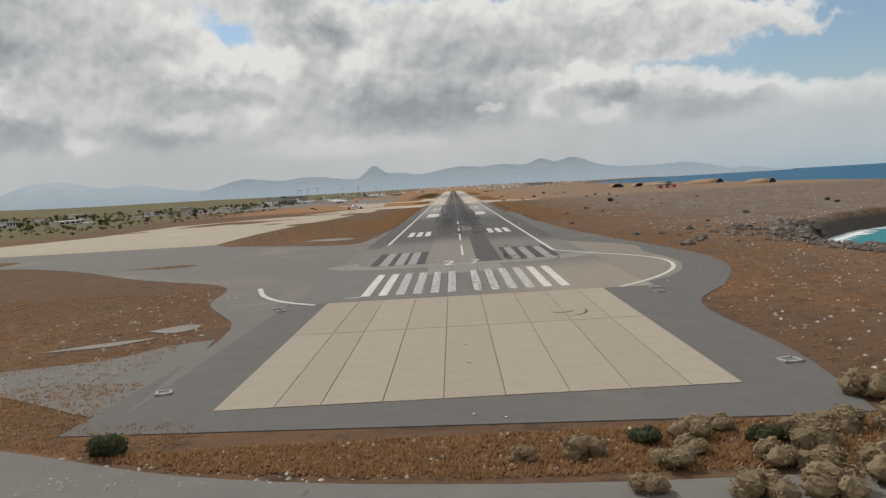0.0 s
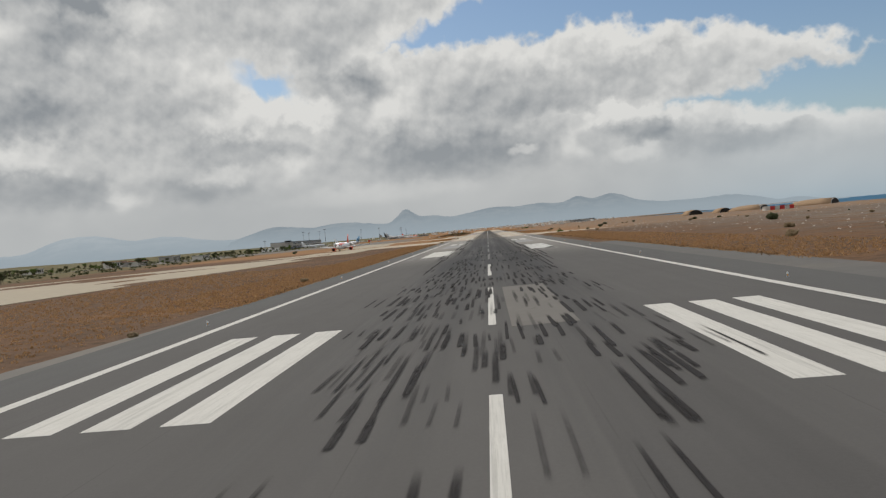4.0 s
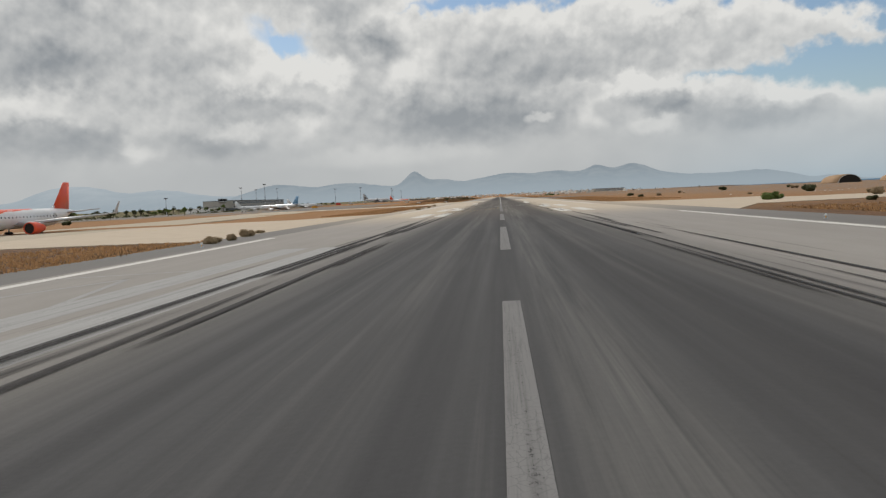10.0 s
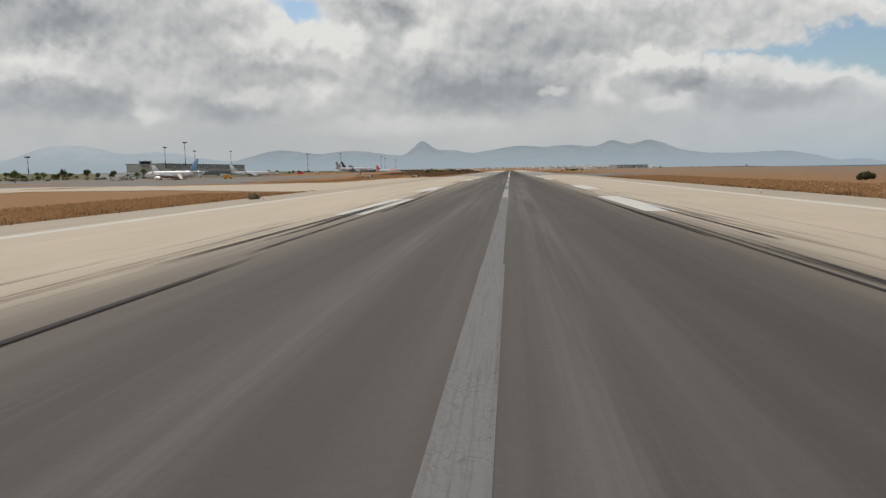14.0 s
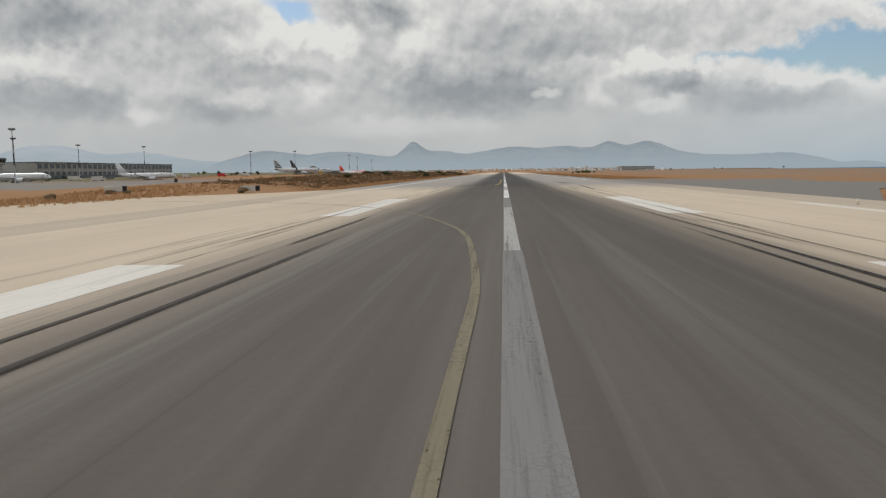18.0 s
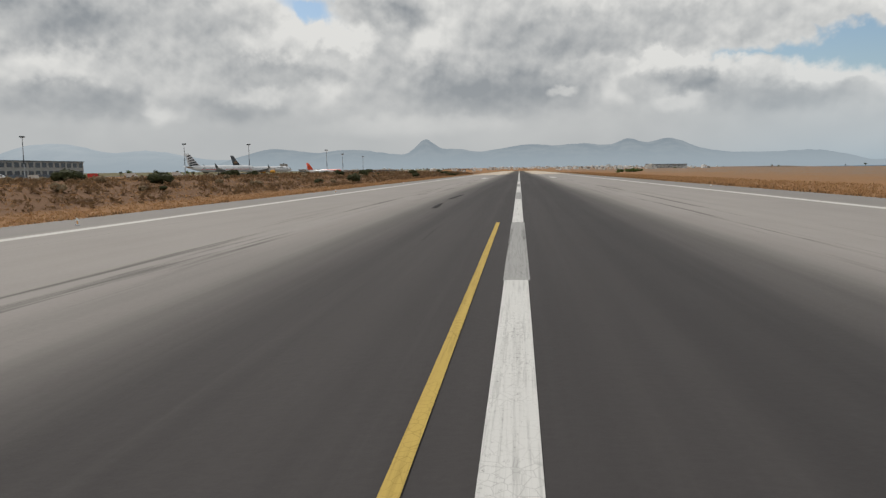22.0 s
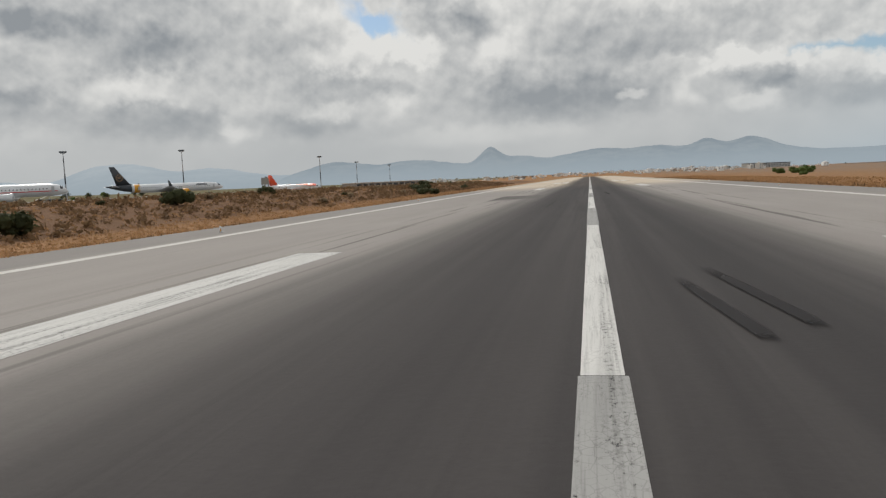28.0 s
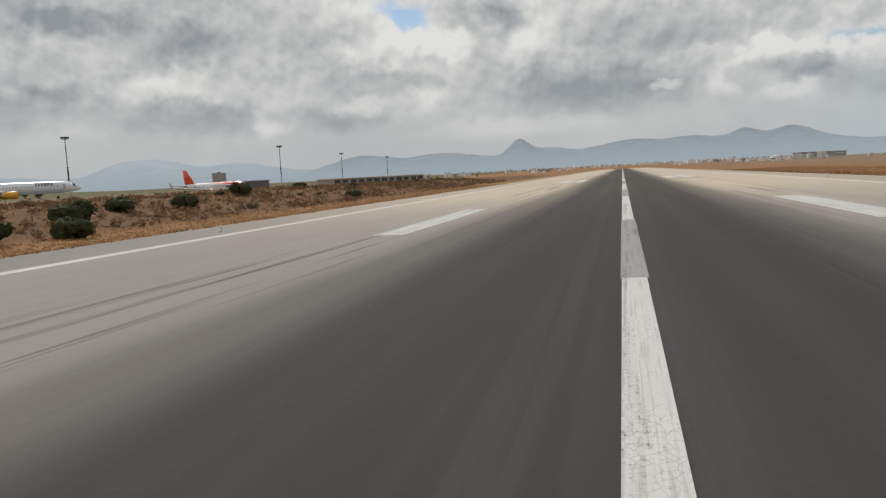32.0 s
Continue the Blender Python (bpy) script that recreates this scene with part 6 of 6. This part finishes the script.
def build_stones():
    rng = random.Random(31)
    verts, faces = [], []

    def rock(x, y, s):
        z = float(height(x, y))
        k = len(verts)
        for dx, dy, dz in ((1, 0, 0), (0, 1, 0), (-1, 0, 0), (0, -1, 0), (0.2, 0.1, 0.75), (0, 0, -0.5)):
            verts.append((x + dx * s * rng.uniform(0.6, 1.3), y + dy * s * rng.uniform(0.6, 1.3), z + dz * s * rng.uniform(0.6, 1.1)))
        faces.extend([(k + a, k + (a + 1) % 4, k + 4) for a in range(4)])
        faces.extend([(k + (a + 1) % 4, k + a, k + 5) for a in range(4)])
    for _ in range(2600):
        y = rng.uniform(20, 720)
        rock(rng.uniform(60, max(90, float(coast(y)) - 8)), y, rng.uniform(0.1, 0.62) ** 1.6)
    for _ in range(500):
        rock(rng.uniform(-30, 28), rng.uniform(-77.5, -70.5), rng.uniform(0.06, 0.24))
    for _ in range(350):
        rock(rng.uniform(31, 70), rng.uniform(-60, 30), rng.uniform(0.08, 0.35))
    for _ in range(200):
        rock(rng.uniform(-60, -34), rng.uniform(-46, 20), rng.uniform(0.08, 0.35))
    ob = mesh_ob("scattered_stones", verts, faces, STONE)
    tagged(ob, "pale limestone pieces scattered over rough ground", "stones", kind="stuff")


build_stones()


def build_shore_rocks():
    """Broken dark rock round the cove."""
    rng = random.Random(64)
    verts, faces = [], []
    for _ in range(420):
        y = rng.uniform(28, 112)
        x = float(coast(y)) - rng.gammavariate(1.6, 7.0) + 4
        r = rng.uniform(0.4, 1.9)
        z = float(height(x, y)) - 0.2 * r
        k = len(verts)
        for ring, (zz, rr) in enumerate(((0.0, 1.0), (0.5, 0.85), (0.8, 0.45))):
            for q in range(6):
                a = q * math.tau / 6 + ring * 0.3
                verts.append((x + math.cos(a) * r * rr * rng.uniform(0.7, 1.25), y + math.sin(a) * r * rr * rng.uniform(0.7, 1.25), z + zz * r * rng.uniform(0.8, 1.2)))
        for ring in range(2):
            faces.extend([(k + ring * 6 + q, k + ring * 6 + (q + 1) % 6, k + ring * 6 + 6 + (q + 1) % 6, k + ring * 6 + 6 + q) for q in range(6)])
        faces.append(tuple(k + 12 + q for q in range(6)))
    ob = mesh_ob("shore_rocks", verts, faces, SHORE_ROCK)
    tagged(ob, "dark brown broken rocks round the cove", "rocks", kind="stuff")


build_shore_rocks()


def build_tyre_marks():
    """Landing and braking marks: long tapered films of rubber, thin at their rims."""
    rng = random.Random(77)
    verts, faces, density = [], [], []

    laid = {}

    def mark(x, y, l, w, drift=0.0, bend=0.0, dense=1.0, lead=0.12):
        n = 8
        cells = [(round((x + drift * q / 8) * 2), round((y + l * q / 8) / 3)) for q in range(9)]
        if any(laid.get(c, 0) > 1 for c in cells):
            return
        for c in set(cells):
            laid[c] = laid.get(c, 0) + 1
        k = len(verts)
        z = 0.034 + 0.004 * rng.random()
        for i in range(n + 1):
            t = i / n
            xx = x + drift * t + bend * t * t
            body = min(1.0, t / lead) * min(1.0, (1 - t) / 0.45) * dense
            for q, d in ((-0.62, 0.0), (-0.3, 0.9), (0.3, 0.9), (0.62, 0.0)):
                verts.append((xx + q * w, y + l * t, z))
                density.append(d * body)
        faces.extend([(k + 4 * i + j, k + 4 * i + j + 1, k + 4 * i + j + 5, k + 4 * i + j + 4) for i in range(n) for j in range(3)])
    for _ in range(420):  # first touches
        y = 126 + rng.gammavariate(2.6, 27)
        x = rng.choice((-1, -1, 1)) * abs(rng.gauss(4.4, 2.4))
        wide, long, dense = rng.uniform(0.18, 0.36), rng.uniform(4, 14), rng.uniform(0.22, 0.80)
        for d in (0.0, 0.9):
            mark(x + d, y + rng.uniform(-0.5, 0.5), long, wide, rng.uniform(-0.15, 0.15), 0, dense)
    for _ in range(150):
        side = rng.choice((-1, 1))
        mark(side * abs(rng.gauss(4.5, 2.6)), rng.uniform(170, 330), rng.uniform(20, 60), rng.uniform(0.5, 1.2), rng.uniform(-0.4, 0.4), 0, rng.uniform(0.08, 0.20))
    for _ in range(90):
        side = rng.choice((-1, 1))
        mark(side * rng.uniform(8.0, 11.6), rng.uniform(215, 560), rng.uniform(25, 80), rng.uniform(0.16, 0.40), rng.uniform(-0.5, 0.5), 0, rng.uniform(0.4, 1.0))
    for _ in range(70):
        side = rng.choice((-1, 1))
        mark(side * rng.uniform(7.2, 11.0), rng.uniform(600, 960), rng.uniform(20, 70), rng.uniform(0.10, 0.24), rng.uniform(-0.5, 0.5), 0, rng.uniform(0.3, 0.9))
    for _ in range(60):
        mark(rng.uniform(-6.0, 7.0), rng.uniform(1030, 1600), rng.uniform(8, 30), rng.uniform(0.14, 0.30), rng.uniform(-0.3, 0.3), 0, rng.uniform(0.07, 0.22))
    for x, y, l, dr in ((2.6, 1346, 8, -0.7), (3.6, 1347, 9, -0.8), (-6.0, 1155, 9, -0.3), (-6.4, 1172, 14, 0.4), (-9.6, 1038, 18, 3.5), (-8.9, 1037, 17, 3.3), (13.5, 1060, 30, -4.0), (14.5, 1060, 30, -4.2), (2.4, 1434, 16, -0.4), (12.0, 1010, 34, 1.0), (-11.6, 868, 30, 0.3), (-10.4, 862, 42, 0.4)):
        mark(x, y, l, 0.34, dr, 0, 1.0)
    for cx, cy, rr, a0, a1 in ((13.5, 52, 4.2, 0.2, 4.6), (14.2, 51, 3.2, 1.0, 5.6), (15.0, 47, 6.0, -1.2, 1.2), (12.5, 56, 3.0, 2.0, 5.0), (10.2, 86, 2.2, -1.4, 1.6), (22, 80, 9.0, 3.4, 4.4), (9.0, 44, 8.0, 0.2, 1.5), (17.0, 60, 7.0, 2.6, 4.2), (12.6, 77.5, 2.2, 4.2, 6.6), (11.5, -22, 2.0, 3.6, 6.0), (12.3, -24, 2.4, 4.4, 6.8), (-9.0, 62, 9.0, 4.3, 5.4)):
        k = len(verts)
        for i in range(17):
            a = a0 + (a1 - a0) * i / 16
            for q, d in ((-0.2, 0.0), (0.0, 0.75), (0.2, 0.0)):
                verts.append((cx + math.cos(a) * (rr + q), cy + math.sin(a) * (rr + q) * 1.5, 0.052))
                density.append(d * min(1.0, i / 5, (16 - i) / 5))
        faces.extend([(k + 3 * i + j, k + 3 * i + j + 1, k + 3 * i + j + 4, k + 3 * i + j + 3) for i in range(16) for j in range(2)])
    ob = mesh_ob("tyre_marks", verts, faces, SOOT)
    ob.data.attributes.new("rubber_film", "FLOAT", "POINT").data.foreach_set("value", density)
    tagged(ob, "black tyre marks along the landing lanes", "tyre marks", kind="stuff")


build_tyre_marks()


# ---- small airfield things ----
def edge_light(x, y):
    t = group_of("runway_edge_light", "small elevated white edge lamp on a thin stem", "runway light", at=(x, y, 0.0))
    tagged(t, group="runway edge lights")
    part("base", tube_bm((0, 0, -0.12), (0, 0, 0.06), 0.16, 0.14, 10), STEEL, t)
    part("stem", tube_bm((0, 0, 0.06), (0, 0, 0.26), 0.03, 0.03, 8), AMBER, t)
    part("lens", tube_bm((0, 0, 0.26), (0, 0, 0.42), 0.10, 0.05, 10), LAMP, t, "clear glass lens")
    return t


first_light = edge_light(-24.3, 121)
for k in range(26):
    for x in (-24.3, 24.3):
        y = 121 + 60 * k
        if (k == 0 and x < 0) or (556 < y < 650) or (815 < y < 1025 and x < 0) or (968 < y < 1120 and x > 0):
            continue
        copy_thing(first_light, Matrix.Translation((x, y, 0.0)))


def taxi_sign(x, y, turn, w=2.2):
    z = float(height(x, y))
    t = group_of("taxi_sign", "low white and black taxiway sign box", "airfield sign")
    part("panel", box_bm(-w / 2, w / 2, -0.12, 0.12, 0.25, 1.05, 0.03), PLASTER, t)
    part("end_panel", box_bm(w / 2, w / 2 + 0.6, -0.13, 0.13, 0.25, 1.05, 0.03), BLACK, t, "black end panel")
    for sx in (-0.7, 0.7):
        part("leg", tube_bm((sx, 0, -0.2), (sx, 0, 0.25), 0.05, 0.05, 8), STEEL, t)
    t.matrix_basis = Matrix.Translation((x, y, z)) @ Matrix.Rotation(turn, 4, "Z")


taxi_sign(-57.0, 1013, 0.1, 2.6)
taxi_sign(-38.5, 1017.5, 0.0, 2.4)
taxi_sign(-72, 1065, 0.2)


def pit_cover(x, y, turn, s=1.0):
    t = group_of("inspection_pit", "square concrete inspection pit frame with a lid", "pit cover")
    for q in range(4):
        m = Matrix.Rotation(q * math.pi / 2, 4, "Z")
        b = box_bm(-0.9 * s, 0.9 * s, 0.62 * s, 0.9 * s, -0.1, 0.16, 0.02)
        bmesh.ops.transform(b, matrix=m, verts=b.verts)
        part("kerb", b, CONCRETE, t)
    part("lid", box_bm(-0.6 * s, 0.6 * s, -0.6 * s, 0.6 * s, -0.1, 0.06, 0.02), SLATE, t, "dark metal lid")
    t.matrix_basis = Matrix.Translation((x, y, 0.0)) @ Matrix.Rotation(turn, 4, "Z")


for x, y, tr, s in ((-28.2, -55, 0.3, 0.8), (27.0, -55.3, 0.2, 1.0), (-28.9, -7.9, 0.1, 0.7), (-27.8, -10.6, 0.2, 0.7), (27.9, -7.6, 0.2, 0.9), (27.3, -11.9, 0.3, 0.8)):
    pit_cover(x, y, tr, s)
for x, y in ((-1.0, -41.2), (-0.9, -49.5), (-0.9, -66.0), (1.4, -67.1), (6.0, -5.9), (-12, -5.7), (11.0, -5.8)):
    t = group_of("approach_light", "flush round lamp fitting in the concrete", "inset light", at=(x, y, 0.045 if y > -62 else -0.015))
    part("rim", tube_bm((0, 0, -0.02), (0, 0, 0.03), 0.22, 0.2, 14), CHARCOAL, t)
    part("lens", tube_bm((0, 0, 0.03), (0, 0, 0.06), 0.12, 0.08, 12), LAMP, t)


def van(x, y, z, turn, mat, long=5.2, tall=2.3):
    t = group_of("service_van", "small pale service van on the apron", "van")
    prof = [(-long / 2, 0.45), (long / 2, 0.45), (long / 2, 1.15), (long / 2 - 0.8, 1.35), (long / 2 - 1.5, tall), (-long / 2, tall)]
    part("body", loft_bm([[(px, sy, pz) for px, pz in prof] for sy in (-0.95, 0.95)]), mat, t)
    part("windscreen", box_bm(long / 2 - 1.42, long / 2 - 0.95, -0.8, 0.8, 1.4, tall - 0.25), GLASS, t)
    for sx in (-long * 0.3, long * 0.3):
        for sy in (-0.85, 0.85):
            part("wheel", tube_bm((sx, sy - 0.12, 0.35), (sx, sy + 0.12, 0.35), 0.35, 0.35, 14), BLACK, t)
    t.matrix_basis = Matrix.Translation((x, y, z)) @ Matrix.Rotation(turn, 4, "Z")


for x, y, tr, mat, lg, tl in ((-215, 1108, 0.5, PLASTER, 5, 2.2), (-182, 1118, 1.2, PLASTER, 7, 3.0), (-160, 1130, 0.2, AMBER, 5, 2.2), (-250, 1360, 0.1, PLASTER, 8, 3.0), (-230, 1445, 0.4, PLASTER, 6, 2.6),
                              (-210, 1462, 0.2, RED, 6, 2.6), (-195, 1470, 1.0, PLASTER, 6, 2.4), (-180, 1490, 0.2, PLASTER, 5, 2.2), (-300, 1420, 0.0, PLASTER, 10, 3.2), (-285, 1440, 0.3, SLATE, 5, 2.0), (-150, 1725, 0.2, PLASTER, 6, 2.6)):
    van(x, y, float(height(x, y)) + 0.1, tr, mat, lg, tl)


def air_stairs(x, y, turn):
    z = float(height(x, y)) + 0.1
    t = group_of("air_stairs", "white wheeled passenger stairs", "stairs")
    part("ramp", loft_bm([[(-4.2, sy, 0.5), (-3.6, sy, 0.5), (3.0, sy, 3.3), (4.2, sy, 3.3), (4.2, sy, 3.0), (3.0, sy, 2.9)] for sy in (-0.8, 0.8)]), PLASTER, t)
    for sy in (-0.8, 0.8):
        part("rail", tube_bm((-3.8, sy, 1.6), (3.2, sy, 4.4), 0.05, 0.05, 6), STEEL, t)
    part("chassis", box_bm(-3.6, 3.6, -0.9, 0.9, 0.3, 0.7, 0.05), SLATE, t)
    for sx in (-2.8, 2.8):
        for sy in (-0.9, 0.9):
            part("wheel", tube_bm((sx, sy - 0.12, 0.32), (sx, sy + 0.12, 0.32), 0.32, 0.32, 12), BLACK, t)
    t.matrix_basis = Matrix.Translation((x, y, z)) @ Matrix.Rotation(turn, 4, "Z")


air_stairs(-214, 1118, 0.6)
air_stairs(-176, 1102, 2.2)
air_stairs(-166, 1545, 0.9)
air_stairs(-236, 1402, 0.4)

# ---- one scale for all ----
for ob in list(scene.objects):
    if ob.parent is None and ob.type in {"MESH", "EMPTY", "FONT", "CURVE"}:
        ob.matrix_basis = Matrix.Scale(UNIT, 4) @ ob.matrix_basis
